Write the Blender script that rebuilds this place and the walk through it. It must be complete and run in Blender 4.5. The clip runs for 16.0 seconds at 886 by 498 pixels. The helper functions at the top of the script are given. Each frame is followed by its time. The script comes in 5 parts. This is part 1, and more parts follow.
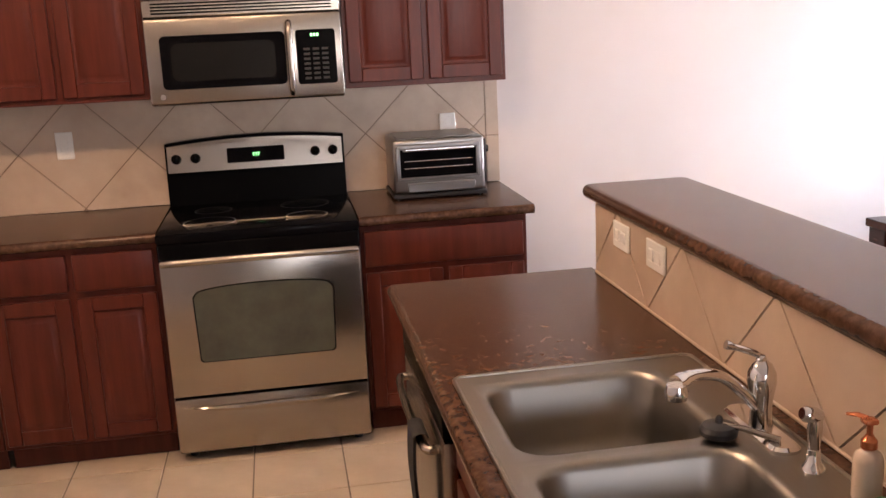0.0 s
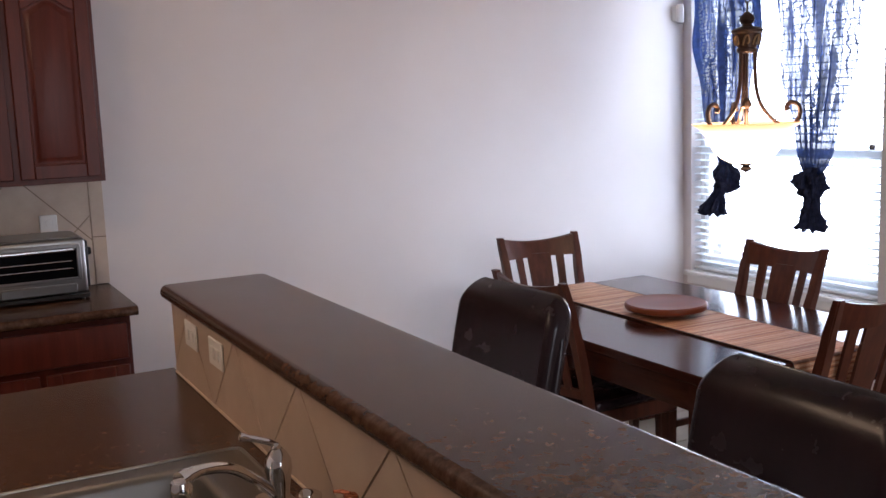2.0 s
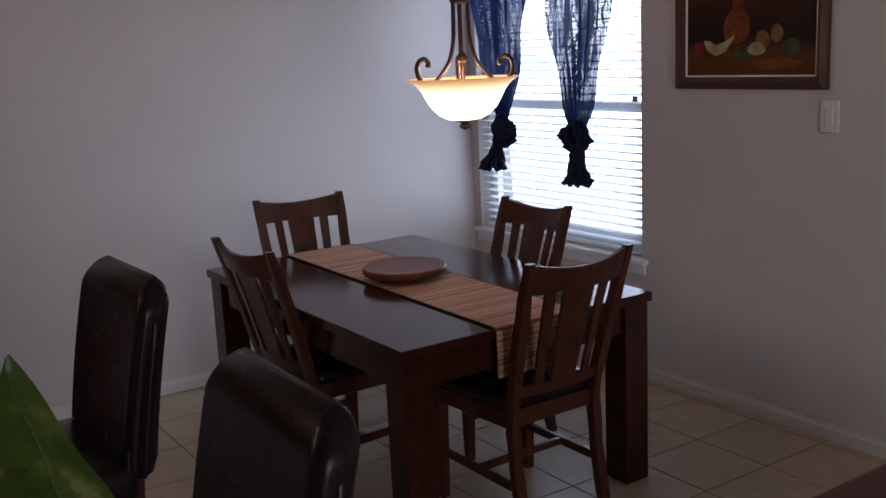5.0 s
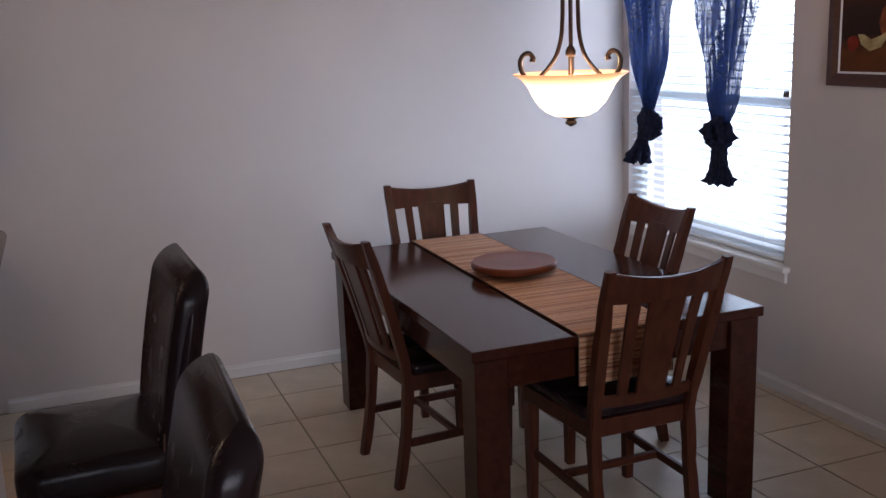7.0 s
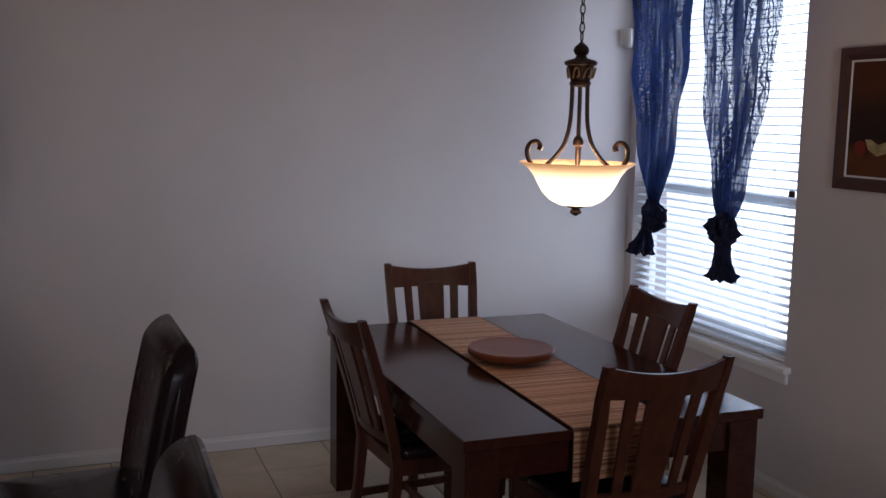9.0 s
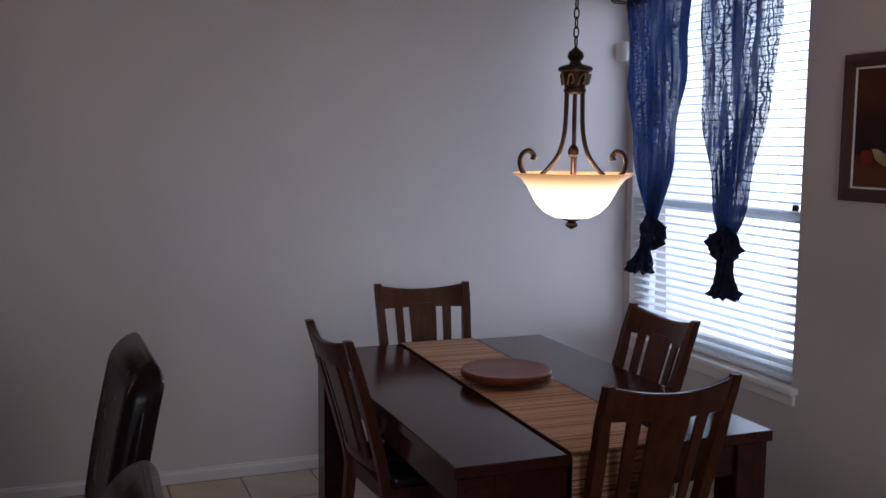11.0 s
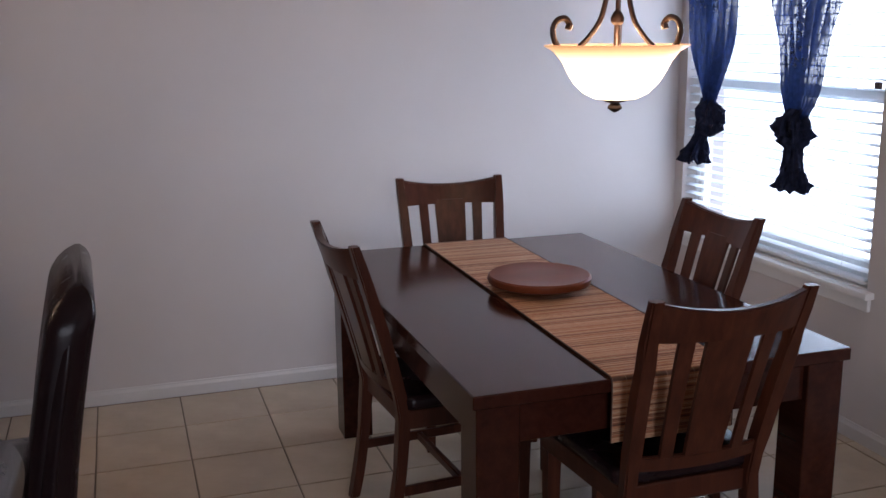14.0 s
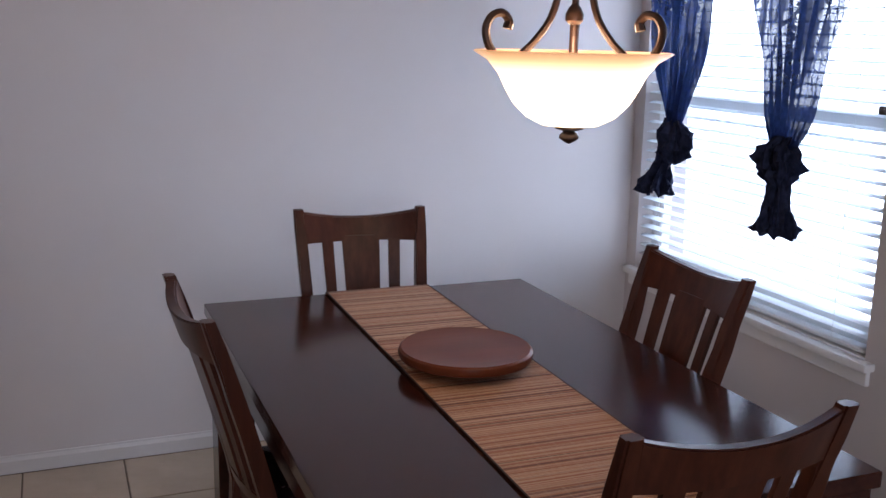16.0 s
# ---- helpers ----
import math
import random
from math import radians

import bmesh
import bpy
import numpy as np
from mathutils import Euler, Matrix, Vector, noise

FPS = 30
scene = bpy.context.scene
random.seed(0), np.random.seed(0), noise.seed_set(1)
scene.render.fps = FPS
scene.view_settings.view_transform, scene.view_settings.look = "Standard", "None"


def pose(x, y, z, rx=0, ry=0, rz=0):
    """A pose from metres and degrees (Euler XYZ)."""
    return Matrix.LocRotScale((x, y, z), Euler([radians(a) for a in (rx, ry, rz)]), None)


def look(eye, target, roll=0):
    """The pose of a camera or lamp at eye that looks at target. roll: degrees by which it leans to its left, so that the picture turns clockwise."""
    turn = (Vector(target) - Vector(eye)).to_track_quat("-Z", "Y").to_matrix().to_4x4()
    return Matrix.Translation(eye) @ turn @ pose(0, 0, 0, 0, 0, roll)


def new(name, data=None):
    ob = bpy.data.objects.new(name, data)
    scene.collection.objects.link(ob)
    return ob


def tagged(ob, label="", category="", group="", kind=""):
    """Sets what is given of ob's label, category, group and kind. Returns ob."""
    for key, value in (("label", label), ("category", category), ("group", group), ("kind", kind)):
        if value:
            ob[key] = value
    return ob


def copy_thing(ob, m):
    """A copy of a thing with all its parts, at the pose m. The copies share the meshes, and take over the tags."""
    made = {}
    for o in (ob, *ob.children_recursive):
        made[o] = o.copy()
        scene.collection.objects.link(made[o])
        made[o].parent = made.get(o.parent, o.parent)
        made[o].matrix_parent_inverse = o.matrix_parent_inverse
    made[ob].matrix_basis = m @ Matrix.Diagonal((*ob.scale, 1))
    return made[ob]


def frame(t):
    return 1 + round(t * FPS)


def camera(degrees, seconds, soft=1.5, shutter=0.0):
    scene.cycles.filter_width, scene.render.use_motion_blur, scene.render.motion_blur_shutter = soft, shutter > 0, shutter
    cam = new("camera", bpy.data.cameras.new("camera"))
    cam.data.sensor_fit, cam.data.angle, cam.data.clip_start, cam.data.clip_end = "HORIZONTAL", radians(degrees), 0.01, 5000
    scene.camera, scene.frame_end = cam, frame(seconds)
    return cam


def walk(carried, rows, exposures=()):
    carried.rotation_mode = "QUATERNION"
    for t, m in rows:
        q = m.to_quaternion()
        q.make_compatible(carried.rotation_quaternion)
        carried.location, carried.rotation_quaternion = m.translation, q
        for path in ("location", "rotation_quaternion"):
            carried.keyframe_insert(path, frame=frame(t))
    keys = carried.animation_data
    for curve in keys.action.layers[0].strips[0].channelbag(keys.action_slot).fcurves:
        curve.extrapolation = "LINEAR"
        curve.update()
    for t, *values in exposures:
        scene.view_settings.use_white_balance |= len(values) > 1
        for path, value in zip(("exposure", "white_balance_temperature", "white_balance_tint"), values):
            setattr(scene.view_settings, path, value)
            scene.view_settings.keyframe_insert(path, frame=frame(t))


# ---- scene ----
cam = camera(48.8, 16.0)
PATH = [
    (0, (0.489, 0.62, 1.638), (0.798, 2.544, 1.189), -2.7),
    (0.5, (0.589, 0.63, 1.626), (1.094, 2.529, 1.249), -2.7),
    (1, (0.659, 0.582, 1.624), (1.333, 2.437, 1.299), -2.6),
    (1.5, (0.714, 0.514, 1.639), (1.529, 2.316, 1.34), -2.5),
    (2, (0.744, 0.457, 1.651), (1.681, 2.201, 1.362), -2.1),
    (2.5, (0.785, 0.392, 1.66), (1.818, 2.078, 1.362), -1.9),
    (3, (0.817, 0.359, 1.662), (1.918, 1.999, 1.349), -2.3),
    (3.5, (0.834, 0.351, 1.697), (1.989, 1.945, 1.346), -2.5),
    (4, (1.078, 0.365, 1.665), (2.242, 1.948, 1.294), -2.9),
    (4.2, (1.178, 0.347, 1.641), (2.337, 1.933, 1.266), -2.9),
    (6.5, (1.778, 0.16, 1.683), (2.576, 1.939, 1.236), -2.4),
    (7, (1.856, 0.123, 1.694), (2.558, 1.946, 1.265), -2.1),
    (7.5, (1.878, 0.106, 1.689), (2.561, 1.944, 1.295), -0.8),
    (8, (1.885, 0.114, 1.7), (2.577, 1.956, 1.34), 0.2),
    (8.5, (1.881, 0.136, 1.698), (2.584, 1.982, 1.385), 0.8),
    (9, (1.874, 0.162, 1.709), (2.587, 2.01, 1.434), 1.0),
    (11.5, (1.987, 0.315, 1.637), (2.712, 2.166, 1.419), 0.4),
    (12, (2.019, 0.322, 1.635), (2.735, 2.17, 1.36), -0.1),
    (12.5, (2.052, 0.369, 1.623), (2.757, 2.212, 1.296), -0.3),
    (13, (2.092, 0.431, 1.614), (2.77, 2.274, 1.238), -0.5),
    (13.5, (2.151, 0.551, 1.591), (2.795, 2.399, 1.181), -0.7),
    (14, (2.2, 0.699, 1.592), (2.813, 2.552, 1.154), -0.5),
    (14.5, (2.257, 0.807, 1.611), (2.823, 2.67, 1.154), -0.2),
    (15, (2.325, 0.955, 1.604), (2.836, 2.836, 1.159), -0.2),
    (15.5, (2.389, 1.178, 1.585), (2.951, 3.048, 1.151), 0.3),
    (16, (2.542, 1.402, 1.578), (3.273, 3.213, 1.147), 1.2),
]
walk(cam, [(t, look(*r)) for t, *r in PATH], [
    (0, 2.0, 7000, 24), (0.5, 1.87, 6900, 24), (1.0, 1.65, 6700, 22), (1.5, 1.25, 6500, 22), (2.0, 0.75, 6300, 20), (2.5, 0.24, 6200, 20), (3.0, -0.24, 6200, 20),
    (3.5, -0.55, 6200, 20), (4.2, -0.6, 6200, 20), (6.3, -0.16, 6250, 20), (7.0, 0.05, 6250, 20), (8.0, -0.1, 6250, 20), (9.0, -0.64, 6200, 20), (11.5, -0.75, 6100, 20),
    (12.5, -0.56, 6150, 20), (13.0, -0.48, 6200, 20), (13.5, -0.12, 6200, 20), (14.5, 0.16, 6200, 20), (16.0, 0.02, 6000, 20)])

# ---- light ----
world = bpy.data.worlds.new("sky")
scene.world = world
world.use_nodes = True
wn = world.node_tree.nodes
sky = wn.new("ShaderNodeTexSky")
sky.sky_type, sky.sun_disc = "NISHITA", False
sky.sun_elevation, sky.sun_rotation = radians(48), radians(-75)
wn["Background"].inputs[1].default_value = 0.15
world.node_tree.links.new(sky.outputs[0], wn["Background"].inputs[0])

sun = new("sun", bpy.data.lights.new("sun", "SUN"))
sun.data.energy, sun.data.angle, sun.data.color = 4.0, radians(0.5), (1.0, 0.95, 0.88)
sun.matrix_world = look((-10, 4, 11), (0, 1.5, 0))


def area(name, m, w, h, power, color):
    ob = new(name, bpy.data.lights.new(name, "AREA"))
    ob.data.shape, ob.data.size, ob.data.size_y = "RECTANGLE", w, h
    ob.data.energy, ob.data.color = power, color
    ob.matrix_world = m
    return ob


XW = 4.868          # inner face of the window wall
YW = 5.0            # inner face of the long wall
CEIL = 2.74
daylight = area("dining_window_daylight", look((XW + 0.20, 4.27, 1.52), (XW - 1, 4.27, 1.46)), 1.30, 1.76, 35, (0.74, 0.87, 1.0))
daylight.data.spread = radians(118)
# Added fill by an assumed, unseen opening; narrowed and aimed to lift the east wall.
rear_fill = area("rear_daylight_fill", look((2.3, -3.3, 1.25), (4.86, 1.6, 1.0)), 1.8, 2.0, 27, (0.92, 0.95, 1.0))
rear_fill.data.spread = radians(92)

# ---- materials ----


class Mat:
    """A small builder of node materials."""

    def __init__(self, name, rough=0.5, metal=0.0, spec=0.5):
        self.m = bpy.data.materials.new(name)
        self.m.use_nodes = True
        self.t = self.m.node_tree
        self.b = self.t.nodes["Principled BSDF"]
        self.b.inputs["Roughness"].default_value = rough
        self.b.inputs["Metallic"].default_value = metal
        self.b.inputs["Specular IOR Level"].default_value = spec
        self.co = self.t.nodes.new("ShaderNodeTexCoord").outputs["Object"]

    def node(self, kind, **inputs):
        n = self.t.nodes.new(kind)
        for k, v in inputs.items():
            key = k.replace("_", " ")
            if hasattr(v, "is_linked"):
                self.t.links.new(v, n.inputs[key])
            else:
                n.inputs[key].default_value = v
        return n

    def link(self, a, b):
        self.t.links.new(a, b)

    def mapped(self, scale=(1, 1, 1), rot=(0, 0, 0), co=None):
        n = self.node("ShaderNodeMapping", Vector=co or self.co, Scale=scale, Rotation=rot)
        return n.outputs[0]

    def noise(self, scale, detail=4.0, co=None, rough=0.55):
        return self.node("ShaderNodeTexNoise", Vector=co or self.co, Scale=scale, Detail=detail, Roughness=rough).outputs[0]

    def ramp(self, fac, stops):
        n = self.t.nodes.new("ShaderNodeValToRGB")
        self.link(fac, n.inputs[0])
        els = n.color_ramp.elements
        while len(els) < len(stops):
            els.new(0.5)
        for e, (p, c) in zip(els, stops):
            e.position, e.color = p, (*c, 1)
        return n.outputs[0]

    def mix(self, fac, a, b, kind="MIX"):
        n = self.t.nodes.new("ShaderNodeMix")
        n.data_type, n.blend_type = "RGBA", kind
        for v, i in ((fac, 0), (a, 6), (b, 7)):
            if hasattr(v, "is_linked"):
                self.link(v, n.inputs[i])
            else:
                n.inputs[i].default_value = v if i == 0 else (*v, 1)
        return n.outputs[2]

    def math(self, op, a, b=0.0):
        n = self.t.nodes.new("ShaderNodeMath")
        n.operation = op
        for i, v in enumerate((a, b)):
            if hasattr(v, "is_linked"):
                self.link(v, n.inputs[i])
            else:
                n.inputs[i].default_value = v
        return n.outputs[0]

    def color(self, c):
        if hasattr(c, "is_linked"):
            self.link(c, self.b.inputs["Base Color"])
        else:
            self.b.inputs["Base Color"].default_value = (*c, 1)
        return self

    def rough(self, fac, lo, hi):
        n = self.node("ShaderNodeMapRange", Value=fac)
        n.inputs["To Min"].default_value, n.inputs["To Max"].default_value = lo, hi
        self.link(n.outputs[0], self.b.inputs["Roughness"])
        return self

    def bump(self, height, strength=0.2, dist=0.002):
        n = self.node("ShaderNodeBump", Strength=strength, Distance=dist, Height=height)
        self.link(n.outputs[0], self.b.inputs["Normal"])
        return self

    def random(self):
        return self.t.nodes.new("ShaderNodeObjectInfo").outputs["Random"]


def paint(name, c, rough=0.6, vary=0.04, tex=220, strength=0.12):
    m = Mat(name, rough, spec=0.3)
    lo, hi = [v * (1 - vary) for v in c], [min(1, v * (1 + vary)) for v in c]
    m.color(m.ramp(m.noise(1.7, 3), [(0.3, lo), (0.7, hi)]))
    m.bump(m.mix(0.35, m.noise(tex, 3), m.noise(28, 3)), strength, 0.002)
    return m.m


def wood(name, dark, mid, light, axis="z", rough=0.3, scale=1.0, coat=0.0, spec=0.5):
    m = Mat(name, rough, spec=spec)
    s = {"x": (1.2, 16, 16), "y": (16, 1.2, 16), "z": (16, 16, 1.2)}[axis]
    co = m.mapped([v * scale for v in s])
    g = m.noise(1.6, 6, co, 0.62)
    fine = m.noise(9.0, 4, co, 0.7)
    base = m.ramp(g, [(0.28, dark), (0.52, mid), (0.78, light)])
    base = m.mix(m.math("MULTIPLY", fine, 0.35), base, dark)
    base = m.mix(m.math("MULTIPLY", m.random(), 0.25), base, mid)
    m.color(base)
    m.rough(g, rough * 0.96, rough * 1.05)
    m.b.inputs["Coat Weight"].default_value = coat
    m.b.inputs["Coat Roughness"].default_value = 0.18
    return m.m


def plain(name, c, rough=0.5, metal=0.0, vary=0.06, spec=0.5, tex=60, strength=0.05):
    m = Mat(name, rough, metal, spec)
    m.color(m.ramp(m.noise(9, 4), [(0.3, [v * (1 - vary) for v in c]), (0.7, [min(1, v * (1 + vary)) for v in c])]))
    m.rough(m.noise(23, 4), rough * 0.85, min(1, rough * 1.2))
    m.bump(m.noise(tex, 3), strength, 0.001)
    return m.m


def brushed(name, c, rough=0.28, axis="x"):
    m = Mat(name, rough, 1.0)
    s = {"x": (2, 260, 260), "y": (260, 2, 260), "z": (260, 260, 2)}[axis]
    n = m.noise(1.0, 3, m.mapped(s))
    m.color(m.ramp(m.mix(0.5, n, m.noise(6, 3)), [(0.2, [v * 0.96 for v in c]), (0.8, [min(1, v * 1.03) for v in c])]))
    m.b.inputs["Anisotropic"].default_value = 0.4
    return m.m


def glowing(name, c, strength):
    m = Mat(name, 0.4)
    m.color(c)
    m.b.inputs["Emission Color"].default_value = (*c, 1)
    m.b.inputs["Emission Strength"].default_value = strength
    return m.m


M_WALL = paint("wall_paint", (0.62, 0.575, 0.56), 0.55, 0.025, 190, 0.18)
M_CEIL = paint("ceiling_paint", (0.8, 0.79, 0.77), 0.8, 0.02, 120, 0.3)
M_TRIM = paint("white_trim_paint", (0.78, 0.77, 0.75), 0.35, 0.02, 90, 0.05)
M_BASEBOARD = paint("baseboard_paint", (0.66, 0.635, 0.62), 0.4, 0.03, 90, 0.05)
M_VINYL = paint("white_vinyl", (0.8, 0.8, 0.8), 0.35, 0.02, 90, 0.03)
M_GROUT = paint("grout", (0.20, 0.165, 0.13), 0.9, 0.12, 300, 0.3)
M_SPLASH_GROUT = paint("splashback_grout", (0.23, 0.165, 0.12), 0.9, 0.12, 300, 0.3)
M_CHERRY = wood("cherry_cabinet_wood", (0.058, 0.0115, 0.0075), (0.092, 0.019, 0.0115), (0.13, 0.030, 0.017), "z", 0.34, 1.0, 0.0, 0.22)
M_TABLE = wood("espresso_table_wood", (0.026, 0.0070, 0.0046), (0.045, 0.0120, 0.0072), (0.070, 0.020, 0.011), "y", 0.15, 1.0, 0.0, 0.30)
M_CHAIR = wood("walnut_chair_wood", (0.042, 0.0122, 0.0070), (0.076, 0.0218, 0.0116), (0.118, 0.037, 0.019), "z", 0.30, 1.4, 0.0, 0.3)
M_BOARD = wood("round_tray_wood", (0.125, 0.034, 0.015), (0.165, 0.043, 0.018), (0.21, 0.058, 0.024), "x", 0.34, 1.2, 0.0, 0.14)
M_FRAME = wood("picture_frame_wood", (0.045, 0.015, 0.009), (0.075, 0.024, 0.014), (0.11, 0.036, 0.02), "y", 0.35, 1.5)
M_STEEL = brushed("brushed_stainless_steel", (0.38, 0.335, 0.29), 0.25, "x")
M_TOASTER = brushed("toaster_silver", (0.33, 0.32, 0.31), 0.3, "x")
M_EDGE = plain("dark_brown_binding", (0.05, 0.022, 0.014), 0.8)
M_SINK = brushed("sink_stainless_steel", (0.29, 0.268, 0.24), 0.38, "y")
M_CHROME = plain("chrome", (0.78, 0.78, 0.78), 0.08, 1.0, 0.02, strength=0.0)
M_BLACKGLASS = plain("black_glass", (0.004, 0.004, 0.005), 0.09, 0.0, 0.05, 0.025, strength=0.0)
M_BLACK = plain("black_enamel", (0.003, 0.003, 0.0035), 0.25, 0.0, 0.1, 0.025)
M_OVENGLASS = plain("oven_window_glass", (0.055, 0.062, 0.05), 0.10, 0.0, 0.2, 0.7, strength=0.0)
M_RUBBER = plain("black_plastic", (0.012, 0.012, 0.013), 0.5, 0.0, 0.1)
M_CLOTH = plain("black_cotton", (0.012, 0.012, 0.013), 0.9, 0.0, 0.2, tex=300, strength=0.4)
M_PLATE = plain("white_plastic", (0.75, 0.74, 0.71), 0.35, 0.0, 0.02)
M_COPPER = plain("copper_plastic", (0.62, 0.20, 0.09), 0.25, 0.7, 0.08)
M_SOAP = plain("pale_soap_bottle", (0.62, 0.50, 0.40), 0.2, 0.0, 0.05)
M_BRONZE = plain("oil_rubbed_bronze", (0.036, 0.018, 0.012), 0.36, 0.5, 0.35, tex=120, strength=0.25)
M_BRONZE_HI = plain("antique_gold_relief", (0.22, 0.15, 0.085), 0.4, 0.7, 0.35, tex=160, strength=0.3)
M_GREEN_LED = glowing("green_led", (0.25, 1.0, 0.35), 1.2)
M_SPONGE = plain("green_sponge", (0.05, 0.16, 0.09), 0.9, 0.0, 0.2, tex=300, strength=0.5)
M_STAR = plain("silver_tinsel", (0.55, 0.60, 0.48), 0.3, 0.5, 0.2)
M_RUST = plain("rust_leather", (0.10, 0.028, 0.018), 0.4, 0.0, 0.15)
M_SIDING = paint("pale_siding", (0.62, 0.68, 0.74), 0.7, 0.05, 60, 0.1)
M_ROOF = paint("roof_shingle", (0.30, 0.29, 0.29), 0.9, 0.15, 60, 0.4)
M_GRASS = paint("pale_concrete", (0.52, 0.53, 0.55), 0.9, 0.1, 40, 0.3)
M_FENCE = paint("white_fence_paint", (0.8, 0.8, 0.8), 0.6, 0.04, 60, 0.1)

# leather, dark brown with fine pebble grain
m = Mat("dark_brown_leather", 0.3, spec=0.26)
m.color(m.ramp(m.noise(7, 5), [(0.3, (0.0125, 0.0060, 0.0074)), (0.7, (0.022, 0.0105, 0.0124))]))
v = m.node("ShaderNodeTexVoronoi", Vector=m.co, Scale=420.0)
m.bump(m.mix(0.25, v.outputs[0], m.noise(9, 2)), 0.10, 0.0015)
m.rough(m.noise(11, 4), 0.17, 0.34)
M_LEATHER = m.m

# floor tile: beige ceramic, cloudy
m = Mat("beige_ceramic_tile", 0.35)
a = m.ramp(m.noise(5.5, 6), [(0.25, (0.40, 0.315, 0.225)), (0.55, (0.50, 0.405, 0.30)), (0.8, (0.57, 0.475, 0.365))])
a = m.mix(m.math("MULTIPLY", m.random(), 0.35), a, (0.44, 0.345, 0.25))
m.color(a)
m.rough(m.noise(12, 4), 0.28, 0.5)
m.bump(m.mix(0.3, m.noise(16, 4), m.noise(130, 3)), 0.15, 0.002)
M_TILE = m.m

# wall tile of the splashback
m = Mat("splashback_tile", 0.38)
a = m.ramp(m.noise(6.5, 6), [(0.25, (0.40, 0.30, 0.225)), (0.55, (0.49, 0.385, 0.30)), (0.8, (0.56, 0.46, 0.37))])
a = m.mix(m.math("MULTIPLY", m.random(), 0.4), a, (0.45, 0.34, 0.26))
m.color(a)
m.bump(m.mix(0.4, m.noise(18, 5), m.noise(140, 3)), 0.2, 0.002)
M_SPLASH = m.m

# laminate worktop: brown stone pattern
m = Mat("brown_stone_laminate", 0.3, spec=0.3)
v = m.node("ShaderNodeTexVoronoi", Vector=m.mapped((1, 1, 1)), Scale=120.0)
big = m.noise(44, 5, None, 0.6)
a = m.ramp(big, [(0.34, (0.044, 0.020, 0.0125)), (0.46, (0.068, 0.032, 0.019)), (0.56, (0.092, 0.046, 0.0275)), (0.70, (0.125, 0.070, 0.043))])
b2 = m.ramp(v.outputs[0], [(0.08, (0.12, 0.064, 0.038)), (0.3, (0.072, 0.036, 0.021)), (0.7, (0.040, 0.019, 0.011))])
a = m.mix(0.25, a, b2)
m.color(a)
m.rough(m.noise(14, 3), 0.20, 0.27)
M_STONE = m.m

# woven bamboo runner: cross stripes
m = Mat("striped_bamboo_weave", 0.7)
sx = m.node("ShaderNodeSeparateXYZ", Vector=m.co)
run = m.math("SUBTRACT", sx.outputs[1], sx.outputs[2])
cx = m.t.nodes.new("ShaderNodeCombineXYZ")
m.link(run, cx.inputs[1])
band = m.noise(62, 4, cx.outputs[0], 0.75)
reed = m.noise(210, 2, cx.outputs[0], 0.6)
a = m.ramp(band, [(0.41, (0.060, 0.018, 0.010)), (0.445, (0.36, 0.115, 0.045)), (0.49, (0.46, 0.18, 0.07)), (0.53, (0.82, 0.58, 0.36)), (0.565, (0.34, 0.11, 0.045)), (0.61, (0.07, 0.022, 0.012))])
a = m.mix(m.math("MULTIPLY", reed, 0.42), a, (0.12, 0.045, 0.024))
a = m.mix(m.math("MULTIPLY", m.noise(60, 3), 0.12), a, (0.55, 0.30, 0.16))
fr = m.math("FRACT", m.math("MULTIPLY", sx.outputs[0], 26.0))
thread = m.math("LESS_THAN", m.math("ABSOLUTE", m.math("SUBTRACT", fr, 0.5)), 0.035)
a = m.mix(m.math("MULTIPLY", thread, 0.22), a, (0.60, 0.42, 0.28))
m.color(a)
m.bump(reed, 0.6, 0.003)
M_RUNNER = m.m

